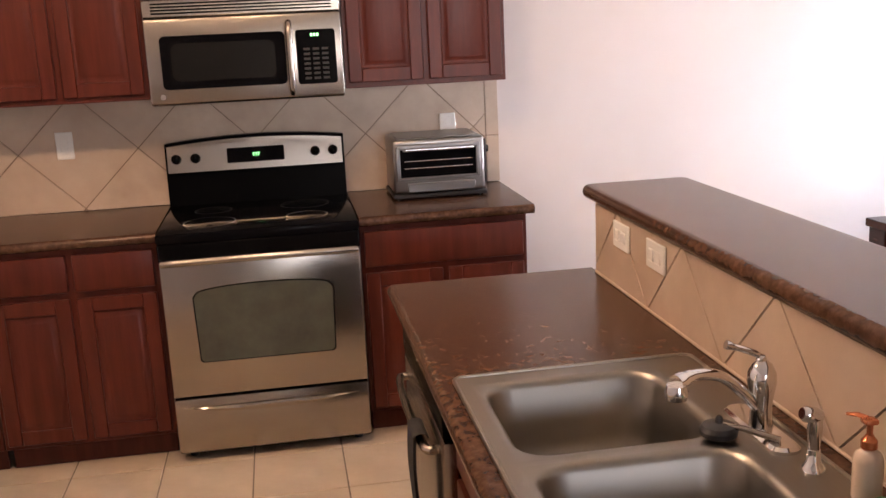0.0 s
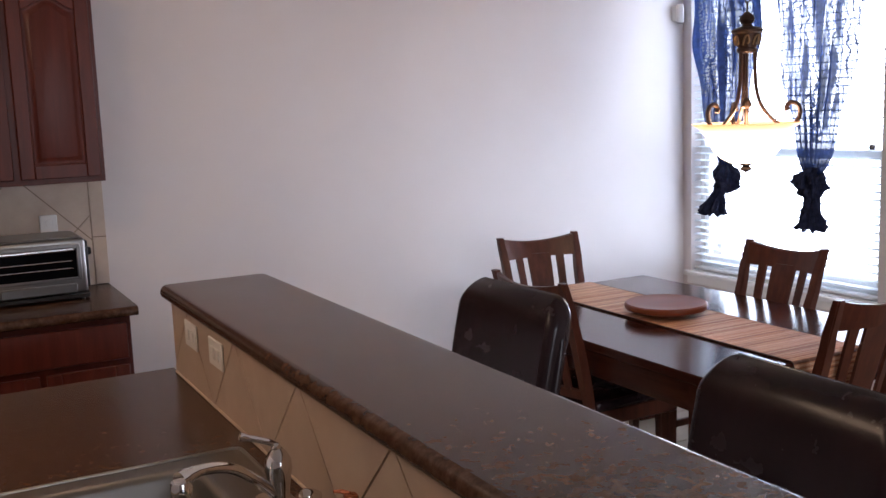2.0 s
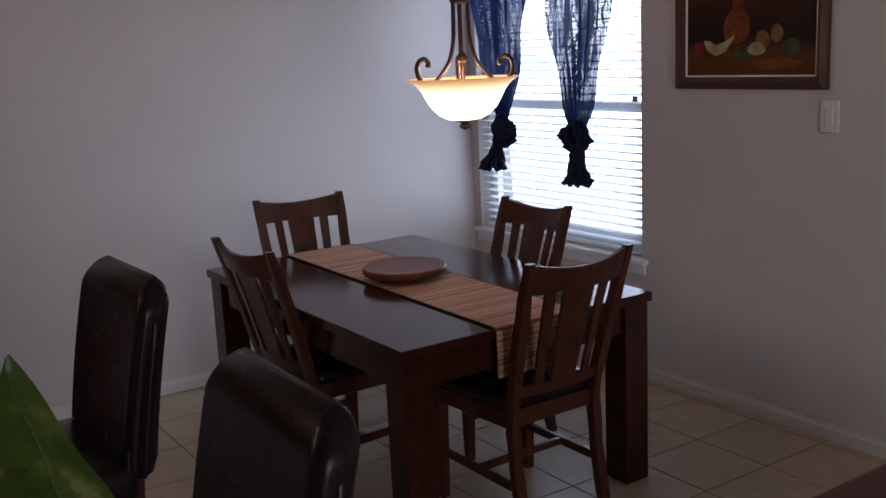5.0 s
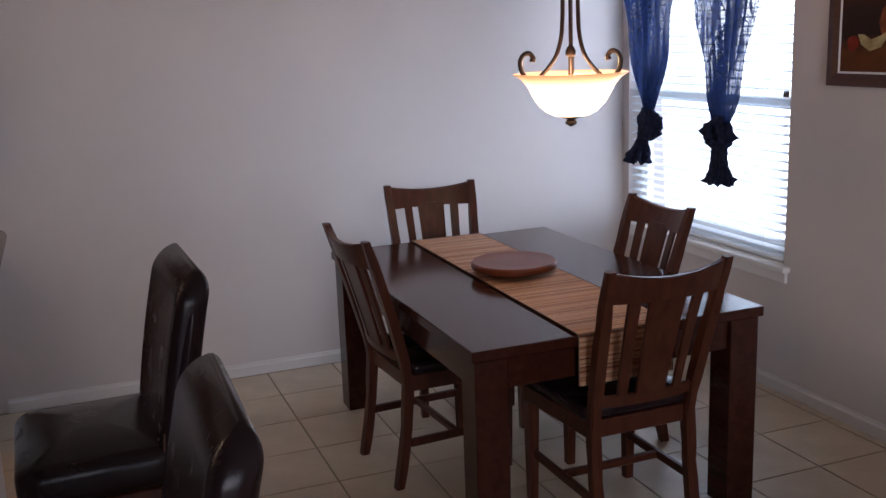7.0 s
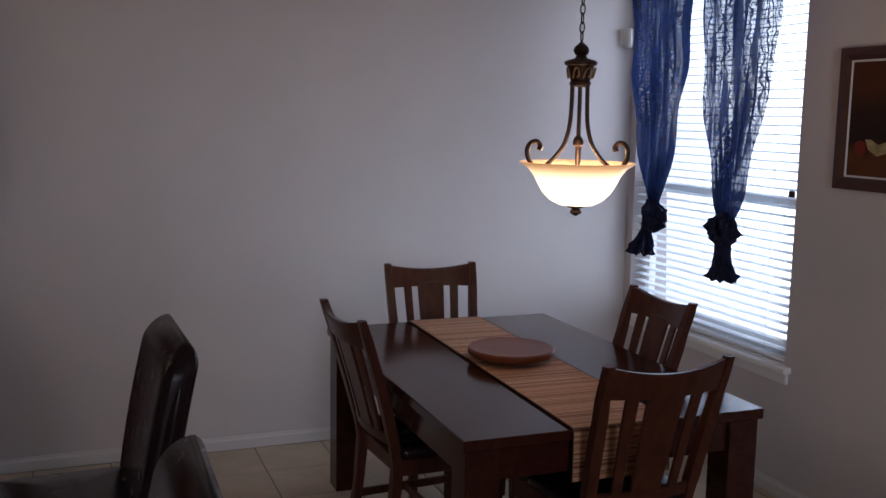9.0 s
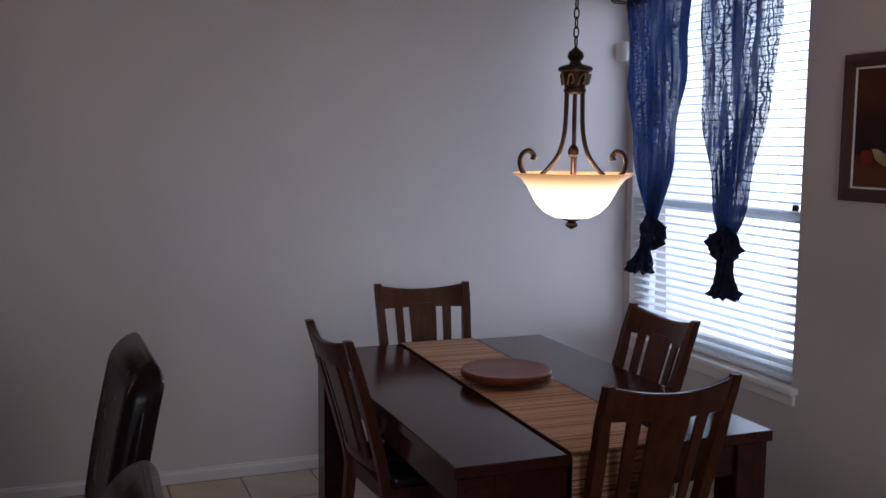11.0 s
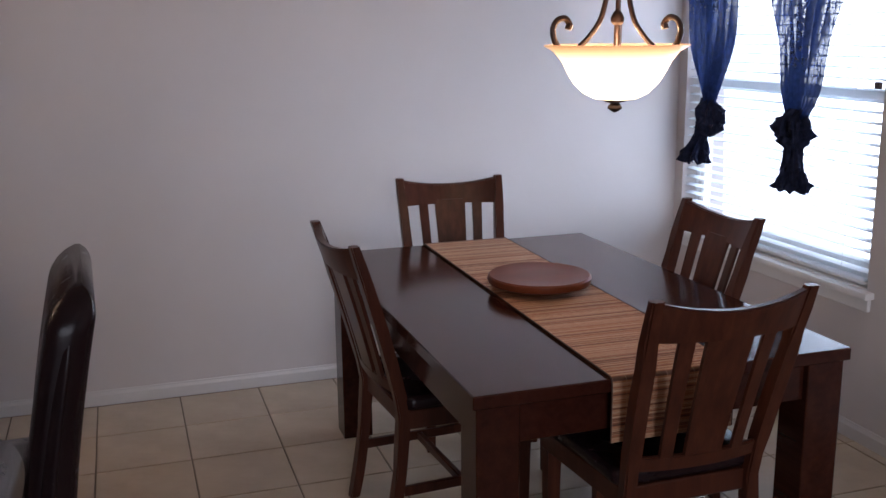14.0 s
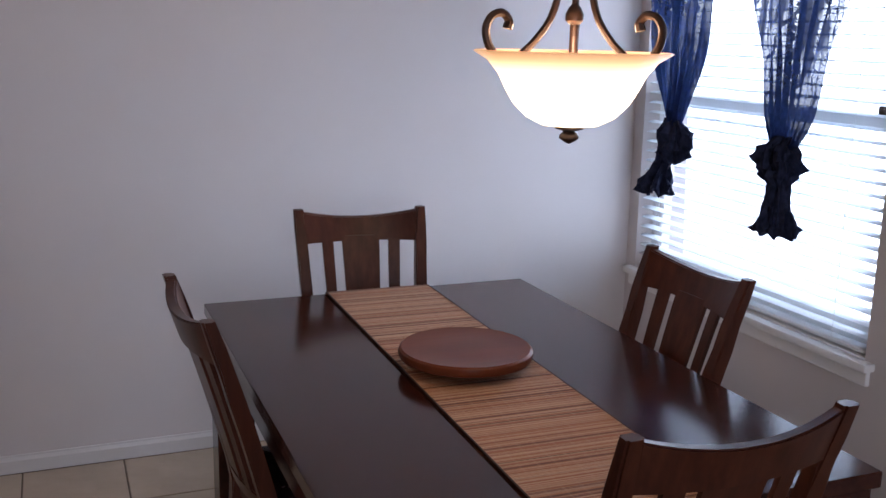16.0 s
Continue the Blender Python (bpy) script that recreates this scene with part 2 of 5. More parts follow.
# sheer crinkled navy curtains, one hung fuller than the other
def sheer(name, base, dense):
    k = Mat(name, 0.85, spec=0.1)
    k.color(k.ramp(k.noise(40, 4), [(0.3, (0.009, 0.015, 0.045)), (0.7, (0.026, 0.044, 0.13))]))
    at = k.node("ShaderNodeSeparateXYZ", Vector=k.co)

    def threads(axis, pitch, sway, thick):
        """Crinkled threads: waves along one axis, bent by noise, of uneven thickness."""
        bent = k.math("ADD", k.math("DIVIDE", at.outputs[axis], pitch), k.math("MULTIPLY", k.noise(sway[0], 3), sway[1]))
        wave = k.math("ABSOLUTE", k.math("SUBTRACT", k.math("FRACT", bent), 0.5))
        edge = k.math("SUBTRACT", k.math("ADD", wave, k.math("MULTIPLY", k.noise(60, 4, None, 0.6), 0.5)), 0.25)
        return k.ramp(edge, [(thick, (0, 0, 0)), (thick + 0.12, (1, 1, 1))])

    down = threads(1, 0.024, (9, 3.0), 0.30)
    cross = threads(2, 0.021, (12, 2.2), 0.36)
    fold = k.ramp(k.noise(13, 3, k.mapped((1, 1.0, 0.10))), [(0.40, (0, 0, 0)), (0.56, (1, 1, 1))])
    crush = k.ramp(k.noise(95, 4, None, 0.6), [(0.54, (0, 0, 0)), (0.62, (1, 1, 1))])
    low = k.node("ShaderNodeMapRange", Value=at.outputs[2])
    for i, q in (("From Min", 1.3), ("From Max", 1.85), ("To Min", 0.985), ("To Max", 0.0)):
        low.inputs[i].default_value = q
    al = k.math("MAXIMUM", k.math("MAXIMUM", k.math("MULTIPLY", down, 0.98), k.math("MULTIPLY", cross, 0.94)), k.math("MULTIPLY", crush, 0.85))
    al = k.math("MAXIMUM", al, k.math("MAXIMUM", k.math("MULTIPLY", fold, dense), low.outputs[0]))
    al = k.math("ADD", k.math("MULTIPLY", al, 0.998 - base), base)
    thin = k.t.nodes.new("ShaderNodeBsdfTranslucent")
    thin.inputs[0].default_value = (0.016, 0.032, 0.105, 1)
    clear = k.t.nodes.new("ShaderNodeBsdfTransparent")
    cloth, whole = k.t.nodes.new("ShaderNodeMixShader"), k.t.nodes.new("ShaderNodeMixShader")
    cloth.inputs[0].default_value = 0.3
    k.link(k.b.outputs[0], cloth.inputs[1])
    k.link(thin.outputs[0], cloth.inputs[2])
    k.link(al, whole.inputs[0])
    k.link(clear.outputs[0], whole.inputs[1])
    k.link(cloth.outputs[0], whole.inputs[2])
    k.link(whole.outputs[0], k.t.nodes["Material Output"].inputs[0])
    return k.m


M_CURTAIN = sheer("sheer_navy_fabric", 0.55, 0.97)
M_CURTAIN_FULL = sheer("fuller_navy_fabric", 0.80, 1.0)
m = Mat("gathered_navy_fabric", 0.85, spec=0.1)
m.color(m.ramp(m.noise(40, 4), [(0.3, (0.012, 0.015, 0.032)), (0.7, (0.030, 0.038, 0.080))]))
m.bump(m.noise(70, 5), 0.6, 0.006)
M_KNOT = m.m

# alabaster glass bowl of the lamp, lit from inside
m = Mat("lit_alabaster_glass", 0.35)
sx = m.node("ShaderNodeSeparateXYZ", Vector=m.co)
hgt = m.node("ShaderNodeMapRange", Value=sx.outputs[2])
hgt.inputs["From Min"].default_value, hgt.inputs["From Max"].default_value = -0.155, 0.0
cloud = m.noise(9, 5)
tint = m.ramp(m.mix(0.18, hgt.outputs[0], cloud), [(0.0, (1.0, 0.80, 0.50)), (0.62, (1.0, 0.76, 0.44)), (0.86, (1.0, 0.55, 0.22)), (1.0, (1.0, 0.42, 0.13))])
m.color(m.ramp(cloud, [(0.3, (0.75, 0.5, 0.3)), (0.7, (0.85, 0.68, 0.5))]))
m.link(tint, m.b.inputs["Emission Color"])
glow = m.ramp(hgt.outputs[0], [(0.0, (0.75, 0.75, 0.75)), (0.35, (1, 1, 1)), (0.72, (0.66, 0.66, 0.66)), (0.90, (0.26, 0.26, 0.26)), (1.0, (0.13, 0.13, 0.13))])
m.link(m.math("MULTIPLY", glow, 4.6), m.b.inputs["Emission Strength"])
M_BOWL = m.m

# window glass
m = Mat("clear_glass", 0.0)
m.b.inputs["Transmission Weight"].default_value = 1.0
m.b.inputs["IOR"].default_value = 1.02
m.color((1, 1, 1))
M_GLASS = m.m

# thin vinyl of the blind, letting some light through
m = Mat("thin_white_vinyl", 0.45)
m.color(m.ramp(m.noise(12, 3), [(0.3, (0.82, 0.83, 0.84)), (0.7, (0.88, 0.88, 0.88))]))
tr = m.t.nodes.new("ShaderNodeBsdfTranslucent")
tr.inputs[0].default_value = (0.82, 0.88, 0.92, 1)
mx = m.t.nodes.new("ShaderNodeMixShader")
mx.inputs[0].default_value = 0.5
m.link(m.b.outputs[0], mx.inputs[1])
m.link(tr.outputs[0], mx.inputs[2])
m.link(mx.outputs[0], m.t.nodes["Material Output"].inputs[0])
M_SLAT = m.m

# leaf, glossy green with yellow marbling
m = Mat("marbled_pothos_leaf", 0.28)
mark = m.noise(30, 5, m.mapped((1, 1, 1)), 0.6)
a = m.ramp(mark, [(0.42, (0.085, 0.155, 0.028)), (0.52, (0.135, 0.220, 0.045)), (0.58, (0.28, 0.34, 0.09)), (0.64, (0.50, 0.49, 0.20))])
a = m.mix(m.math("MULTIPLY", m.random(), 0.35), a, (0.11, 0.19, 0.035))
m.color(a)
m.b.inputs["Subsurface Weight"].default_value = 0.0
m.bump(m.noise(60, 3), 0.15, 0.002)
tr = m.t.nodes.new("ShaderNodeBsdfTranslucent")
m.link(a, tr.inputs[0])
mx = m.t.nodes.new("ShaderNodeMixShader")
mx.inputs[0].default_value = 0.45
m.link(m.b.outputs[0], mx.inputs[1])
m.link(tr.outputs[0], mx.inputs[2])
m.link(mx.outputs[0], m.t.nodes["Material Output"].inputs[0])
M_LEAF = m.m
M_STEM = plain("plant_stem", (0.12, 0.20, 0.06), 0.5)
m = Mat("jar_glass", 0.02)
m.b.inputs["Transmission Weight"].default_value = 1.0
m.b.inputs["IOR"].default_value = 1.3
m.color((0.94, 0.97, 0.95))
M_JAR = m.m
M_PALELEAF = plain("pale_leaf", (0.62, 0.66, 0.52), 0.4)

# painted canvas ground of the still life
m = Mat("oil_painted_canvas", 0.45, spec=0.12)
sx = m.node("ShaderNodeSeparateXYZ", Vector=m.co)
up = m.node("ShaderNodeMapRange", Value=m.math("ADD", sx.outputs[2], m.math("MULTIPLY", m.noise(7, 4), 0.12)))
up.inputs["From Min"].default_value, up.inputs["From Max"].default_value = 0.0, 0.6
a = m.ramp(up.outputs[0], [(0.12, (0.12, 0.036, 0.011)), (0.33, (0.15, 0.048, 0.014)), (0.44, (0.022, 0.011, 0.010)), (0.62, (0.040, 0.016, 0.011)), (0.8, (0.11, 0.034, 0.013)), (1.0, (0.085, 0.028, 0.012))])
a = m.mix(m.math("MULTIPLY", m.noise(13, 5), 0.4), a, (0.02, 0.012, 0.009))
m.color(a)
m.bump(m.noise(90, 4), 0.3, 0.002)
M_CANVAS = m.m


def oil(name, c, d):
    k = Mat(name, 0.45, spec=0.12)
    k.color(k.ramp(k.noise(15, 5, None, 0.6), [(0.32, [0.9 * q for q in d]), (0.72, c)]))
    k.bump(k.noise(90, 4), 0.3, 0.002)
    return k.m


M_OIL = {n: oil("oil_paint_" + n, c, d) for n, c, d in (
    ("terracotta", (0.26, 0.075, 0.022), (0.09, 0.025, 0.012)), ("cream", (0.50, 0.42, 0.22), (0.24, 0.18, 0.08)),
    ("red", (0.30, 0.035, 0.02), (0.12, 0.02, 0.012)), ("green", (0.10, 0.11, 0.05), (0.03, 0.035, 0.02)),
    ("ochre", (0.30, 0.17, 0.06), (0.12, 0.06, 0.025)), ("orange", (0.25, 0.09, 0.02), (0.12, 0.04, 0.014)))}

# ---- builders ----


def part(name, bm, material, parent=None, label="", smooth=True):
    me = bpy.data.meshes.new(name)
    bmesh.ops.recalc_face_normals(bm, faces=bm.faces)
    bm.to_mesh(me)
    bm.free()
    me.materials.append(material)
    if smooth:
        me.shade_smooth()
        me.set_sharp_from_angle(angle=radians(38))
    ob = new(name, me)
    if parent is not None:
        ob.parent = parent
    return tagged(ob, label)


def soft(ob):
    """Rounds the shading of an upholstered part all over."""
    ob.data.set_sharp_from_angle(angle=radians(80))
    return ob


def thing(name, m, label, category, group=""):
    e = new(name)
    e.empty_display_size = 0.1
    e.matrix_world = m
    return tagged(e, label, category, group)


def box(a, b, bev=0.003, seg=1):
    bm = bmesh.new()
    bmesh.ops.create_cube(bm, size=1)
    for v in bm.verts:
        v.co = Vector([(a[i] + b[i]) / 2 + v.co[i] * (b[i] - a[i]) for i in range(3)])
    if bev:
        bmesh.ops.bevel(bm, geom=list(bm.edges), offset=bev, segments=seg, affect="EDGES", profile=0.5)
    return bm


def join(*bms):
    out = bmesh.new()
    for bm in bms:
        me = bpy.data.meshes.new("tmp")
        bm.to_mesh(me)
        bm.free()
        out.from_mesh(me)
        bpy.data.meshes.remove(me)
    return out


def moved(bm, m):
    bmesh.ops.transform(bm, matrix=m, verts=bm.verts)
    return bm


def loft(rings, closed=True, cap=True):
    """Faces between rings of equally many points."""
    bm = bmesh.new()
    vs = [[bm.verts.new(p) for p in r] for r in rings]
    n = len(vs[0])
    for a, b in zip(vs, vs[1:]):
        for i in range(n if closed else n - 1):
            j = (i + 1) % n
            bm.faces.new((a[i], a[j], b[j], b[i]))
    if cap:
        bm.faces.new(vs[0])
        bm.faces.new(vs[-1][::-1])
    return bm


def lathe(profile, n=28, at=(0, 0, 0), cap=True):
    return loft([[(at[0] + r * math.cos(2 * math.pi * i / n), at[1] + r * math.sin(2 * math.pi * i / n), at[2] + z)
                  for i in range(n)] for r, z in profile], cap=cap)


def tube(points, r, n=10, flat=1.0):
    """A round rod along points; r one radius or one for each point."""
    pts = [Vector(p) for p in points]
    rs = r if isinstance(r, (list, tuple)) else [r] * len(pts)
    rings, side = [], None
    for i, p in enumerate(pts):
        d = (pts[min(i + 1, len(pts) - 1)] - pts[max(i - 1, 0)]).normalized()
        if side is None:
            side = d.orthogonal().normalized()
        side = (side - d * side.dot(d)).normalized()
        up = d.cross(side)
        rings.append([p + rs[i] * (math.cos(a) * side + flat * math.sin(a) * up) for a in [2 * math.pi * k / n for k in range(n)]])
    return loft(rings)


def curve(ctrl, n=24):
    """A smooth line through the control points."""
    p = [Vector(c) for c in ctrl]
    p = [2 * p[0] - p[1]] + p + [2 * p[-1] - p[-2]]
    out = []
    for i in range(1, len(p) - 2):
        for k in range(n):
            t = k / n
            out.append(0.5 * (2 * p[i] + (p[i + 1] - p[i - 1]) * t + (2 * p[i - 1] - 5 * p[i] + 4 * p[i + 1] - p[i + 2]) * t * t
                              + (3 * p[i] - p[i - 1] - 3 * p[i + 1] + p[i + 2]) * t ** 3))
    return out + [p[-2]]


def prism(pts, vec, bev=0.0):
    """A flat outline pushed along vec."""
    vec = Vector(vec)
    bm = loft([[Vector(p) for p in pts], [Vector(p) + vec for p in pts]])
    if bev:
        bmesh.ops.recalc_face_normals(bm, faces=bm.faces)
        sharp = [e for e in bm.edges if len(e.link_faces) == 2 and e.calc_face_angle(0) > 0.6]
        bmesh.ops.bevel(bm, geom=sharp, offset=bev, segments=1, affect="EDGES", profile=0.5)
    return bm


def rounded(cx, cy, w, h, r, k=5):
    """Outline of a rectangle with round corners, as (x, y) pairs."""
    out = []
    for sx, sy, a0 in ((1, 1, 0), (-1, 1, 90), (-1, -1, 180), (1, -1, 270)):
        for i in range(k + 1):
            a = radians(a0 + 90 * i / k)
            out.append((cx + sx * (w / 2 - r) + r * math.cos(a), cy + sy * (h / 2 - r) + r * math.sin(a)))
    return out


def pad(w, d, h, r, puff=0.0, k=4):
    """An upholstered cushion: w by d by h, round edges of radius r, base at z=0, top swollen by puff."""
    rings = []
    for i in range(k + 1):
        a = math.pi / 2 * i / k
        rings.append((r * (1 - math.sin(a)), r * (1 - math.cos(a))))
    zs = [(ins, z) for ins, z in rings] + [(ins, h - z) for ins, z in reversed(rings)]
    out = [[(x, y, z) for x, y in rounded(0, 0, w - 2 * ins, d - 2 * ins, max(r * 1.6 - ins, 0.004))] for ins, z in zs]
    for q in (0.8, 0.55, 0.25):
        out.append([(x * q, y * q, h + puff * (1 - q * q)) for x, y in [(p[0], p[1]) for p in out[2 * k + 1]]])
    return loft(out)


def setting(name, bm, material, label="", smooth=False):
    return tagged(part(name, bm, material, None, label, smooth), label, kind="structure")


def clip(poly, x0, x1, y0, y1):
    """The part of a flat polygon inside a rectangle."""
    for axis, lim, keep in ((0, x0, 1), (0, x1, -1), (1, y0, 1), (1, y1, -1)):
        out = []
        for i, p in enumerate(poly):
            q = poly[(i + 1) % len(poly)]
            dp, dq = keep * (p[axis] - lim), keep * (q[axis] - lim)
            if dp >= 0:
                out.append(p)
            if dp * dq < 0:
                t = dp / (dp - dq)
                out.append(tuple(p[k] + t * (q[k] - p[k]) for k in (0, 1)))
        poly = out
        if not poly:
            return []
    return poly

# ---- structure ----
X0, Y0 = -2.0, -3.5
WY0, WY1, WZ0, WZ1 = 3.612, 4.93, 0.605, 2.44      # dining window opening
PX0, PX1, PZ1 = 1.0, 4.2, 2.4                      # assumed opening behind the walker, never in view

floor = setting("floor", box((X0 - 0.15, Y0 - 0.15, -0.2), (XW + 0.15, YW + 0.15, -0.004), 0), M_GROUT,
                "floor of beige square ceramic tiles with dark grout")
setting("ceiling", box((X0 - 0.15, Y0 - 0.15, CEIL), (XW + 0.15, YW + 0.15, CEIL + 0.2), 0), M_CEIL, "white textured ceiling")
wall_north = setting("wall_north", box((X0 - 0.15, YW, 0), (XW + 0.15, YW + 0.15, CEIL), 0), M_WALL, "long plain wall in warm pale grey paint")
setting("wall_west", box((X0 - 0.15, Y0, 0), (X0, YW, CEIL), 0), M_WALL, "plain pale grey wall closing the kitchen")
setting("wall_east", join(
    box((XW, Y0, 0), (XW + 0.15, WY0, CEIL), 0), box((XW, WY1, 0), (XW + 0.15, YW, CEIL), 0),
    box((XW, WY0, 0), (XW + 0.15, WY1, WZ0), 0), box((XW, WY0, WZ1), (XW + 0.15, WY1, CEIL), 0)), M_WALL,
    "pale grey wall with the tall dining window")
setting("wall_south", join(
    box((X0 - 0.15, Y0 - 0.15, 0), (PX0, Y0, CEIL), 0), box((PX1, Y0 - 0.15, 0), (XW + 0.15, Y0, CEIL), 0),
    box((PX0, Y0 - 0.15, PZ1), (PX1, Y0, CEIL), 0)), M_WALL, "plain pale grey wall with a wide assumed opening, out of view")


def skirting(name, pts, vec):
    setting(name, prism(pts, vec), M_BASEBOARD, "off-white painted moulded baseboard")


def skirt_outline(h=0.066, t=0.014):
    return [(0, 0), (t, 0), (t, h * 0.72), (t * 0.75, h * 0.80), (t * 0.5, h * 0.9), (t * 0.45, h), (0, h)]


skirting("baseboard_north", [(1.48, YW - a, b) for a, b in skirt_outline()], (XW - 1.48, 0, 0))
skirting("baseboard_east", [(XW - a, Y0, b) for a, b in skirt_outline()], (0, YW - Y0 - 0.016, 0))

# ---- dining window ----
win = tagged(new("window_1"), "tall white vinyl sash window with raised latch, overexposed daylight behind", kind="structure")
win.location = (XW, 0, 0)
fx = 0.075
MR = 1.345
part("window_frame", join(
    box((fx, WY0, WZ0), (fx + 0.07, WY0 + 0.035, WZ1)), box((fx, WY1 - 0.035, WZ0), (fx + 0.07, WY1, WZ1)),
    box((fx, WY0 + 0.035, WZ0), (fx + 0.07, WY1 - 0.035, WZ0 + 0.04)), box((fx, WY0 + 0.035, WZ1 - 0.04), (fx + 0.07, WY1 - 0.035, WZ1))), M_VINYL, win)
part("meeting_rail", box((fx - 0.012, WY0 + 0.035, MR - 0.028), (fx + 0.05, WY1 - 0.035, MR + 0.014)), M_VINYL, win)
part("lower_sash", join(
    box((fx + 0.004, WY0 + 0.036, WZ0 + 0.041), (fx + 0.034, WY0 + 0.07, MR - 0.03)), box((fx + 0.004, WY1 - 0.07, WZ0 + 0.041), (fx + 0.034, WY1 - 0.036, MR - 0.03)),
    box((fx + 0.004, WY0 + 0.07, WZ0 + 0.041), (fx + 0.034, WY1 - 0.07, WZ0 + 0.085))), M_VINYL, win)
part("latch", join(lathe([(0.014, 0), (0.016, 0.012), (0.01, 0.02)], 12, (fx - 0.002, WY0 + 0.113, MR + 0.014)),
                   box((fx - 0.012, WY0 + 0.098, MR + 0.018), (fx + 0.008, WY0 + 0.128, MR + 0.042), 0.004)), M_BRONZE, win)
for za, zb in ((WZ0 + 0.085, MR - 0.03), (MR + 0.016, WZ1 - 0.04)):
    g = part("pane", box((fx + 0.016, WY0 + 0.05, za), (fx + 0.02, WY1 - 0.05, zb), 0), M_GLASS, win)
    g.visible_shadow = False
part("window_sill", join(box((-0.045, WY0 - 0.045, WZ0 - 0.026), (0.0, WY1 + 0.03, WZ0 + 0.002), 0.006, 2),
                         box((0.0, WY0 + 0.002, WZ0 - 0.0), (fx - 0.002, WY1 - 0.002, WZ0 + 0.006), 0.001)), M_TRIM, win)
part("apron", box((-0.018, WY0 - 0.03, WZ0 - 0.078), (0.0, WY1 + 0.02, WZ0 - 0.026), 0.004), M_TRIM, win)

# horizontal blind, slats open
blind = thing("window_blind", pose(XW + 0.035, 0, WZ0), "white horizontal slat blind hanging open in the window", "window blind")
part("head_rail", box((-0.028, WY0 + 0.008, WZ1 - WZ0 - 0.05), (0.028, WY1 - 0.008, WZ1 - WZ0 - 0.002)), M_VINYL, blind)
part("bottom_rail", box((-0.026, WY0 + 0.012, 0.012), (0.026, WY1 - 0.012, 0.028), 0.005), M_VINYL, blind)
for yy in (WY0 + 0.16, WY1 - 0.16):
    part("ladder_cord", tube([(-0.024, yy, 0.02), (-0.024, yy, WZ1 - WZ0 - 0.05)], 0.001, 5), M_VINYL, blind)
slat_bm = loft([[(x, y, 0.0035 * (1 - (x / 0.024) ** 2) + dz) for dz in (0.0, 0.0022) for x in ((-0.024, -0.012, 0, 0.012, 0.024) if dz == 0 else (0.024, 0.012, 0, -0.012, -0.024))]
                for y in (WY0 + 0.012, WY1 - 0.012)])
slat0 = part("slat", slat_bm, M_SLAT, blind)
slat0.location, slat0.rotation_euler = (0, 0, 0.062), (0, radians(-5), 0)
nsl = 42
for i in range(1, nsl):
    s = new("slat", slat0.data)
    s.parent, s.location, s.rotation_euler = blind, (0, 0, 0.062 + i * 0.0405), (0, radians(-5), 0)

# ---- outside the window ----
setting("ground", box((XW + 0.2, -60, -0.35), (90, 70, -0.25), 0), M_GRASS, "dry lawn outside")
house = thing("neighbour_house", pose(12.5, 6.0, -0.25), "pale sided neighbouring house in bright sun", "house")
part("wall", box((0, -5, 0), (8, 6, 2.7), 0), M_SIDING, house)
part("gable", prism([(0.02, -5, 2.7), (0.02, 6, 2.7), (0.02, 0.5, 5.4)], (7.9, 0, 0)), M_SIDING, house)
part("roof", join(prism([(-0.4, -5.5, 2.5), (-0.4, 0.5, 5.5), (-0.4, 0.5, 5.65), (-0.4, -5.5, 2.65)], (8.8, 0, 0)),
                  prism([(-0.4, 6.5, 2.5), (-0.4, 0.5, 5.5), (-0.4, 0.5, 5.65), (-0.4, 6.5, 2.65)], (8.8, 0, 0))), M_ROOF, house)
fence = thing("board_fence", pose(9.2, 0, -0.25), "white painted board fence in the sun", "fence")
fb = part("board", prism([(0, 0, 0.06), (0, 0.13, 0.06), (0, 0.13, 1.22), (0, 0.065, 1.28), (0, 0, 1.22)], (0.02, 0, 0)), M_FENCE, fence, smooth=False)
for i in range(44):
    q = fb if i == 0 else new("board", fb.data)
    q.parent, q.location = fence, (0, 1.0 + i * 0.21, 0)
for zz in (0.35, 1.0):
    part("rail", box((0.022, 1.0, zz), (0.06, 10.3, zz + 0.08)), M_FENCE, fence)

# ---- curtains ----
CX = XW - 0.168
rod = thing("curtain_rod", pose(CX, 4.22, 2.40), "thin dark metal curtain rod above the window", "curtain rod")
part("rod", tube([(0.165, -0.70, 0), (0.03, -0.695, 0), (0, -0.66, 0), (0, 0.70, 0), (0.03, 0.735, 0), (0.165, 0.74, 0)], 0.009, 10), M_BRONZE, rod)
for yy in (-0.69, 0.75):
    part("bracket", box((0.158, yy - 0.04, -0.03), (0.168, yy + 0.02, 0.03)), M_BRONZE, rod)


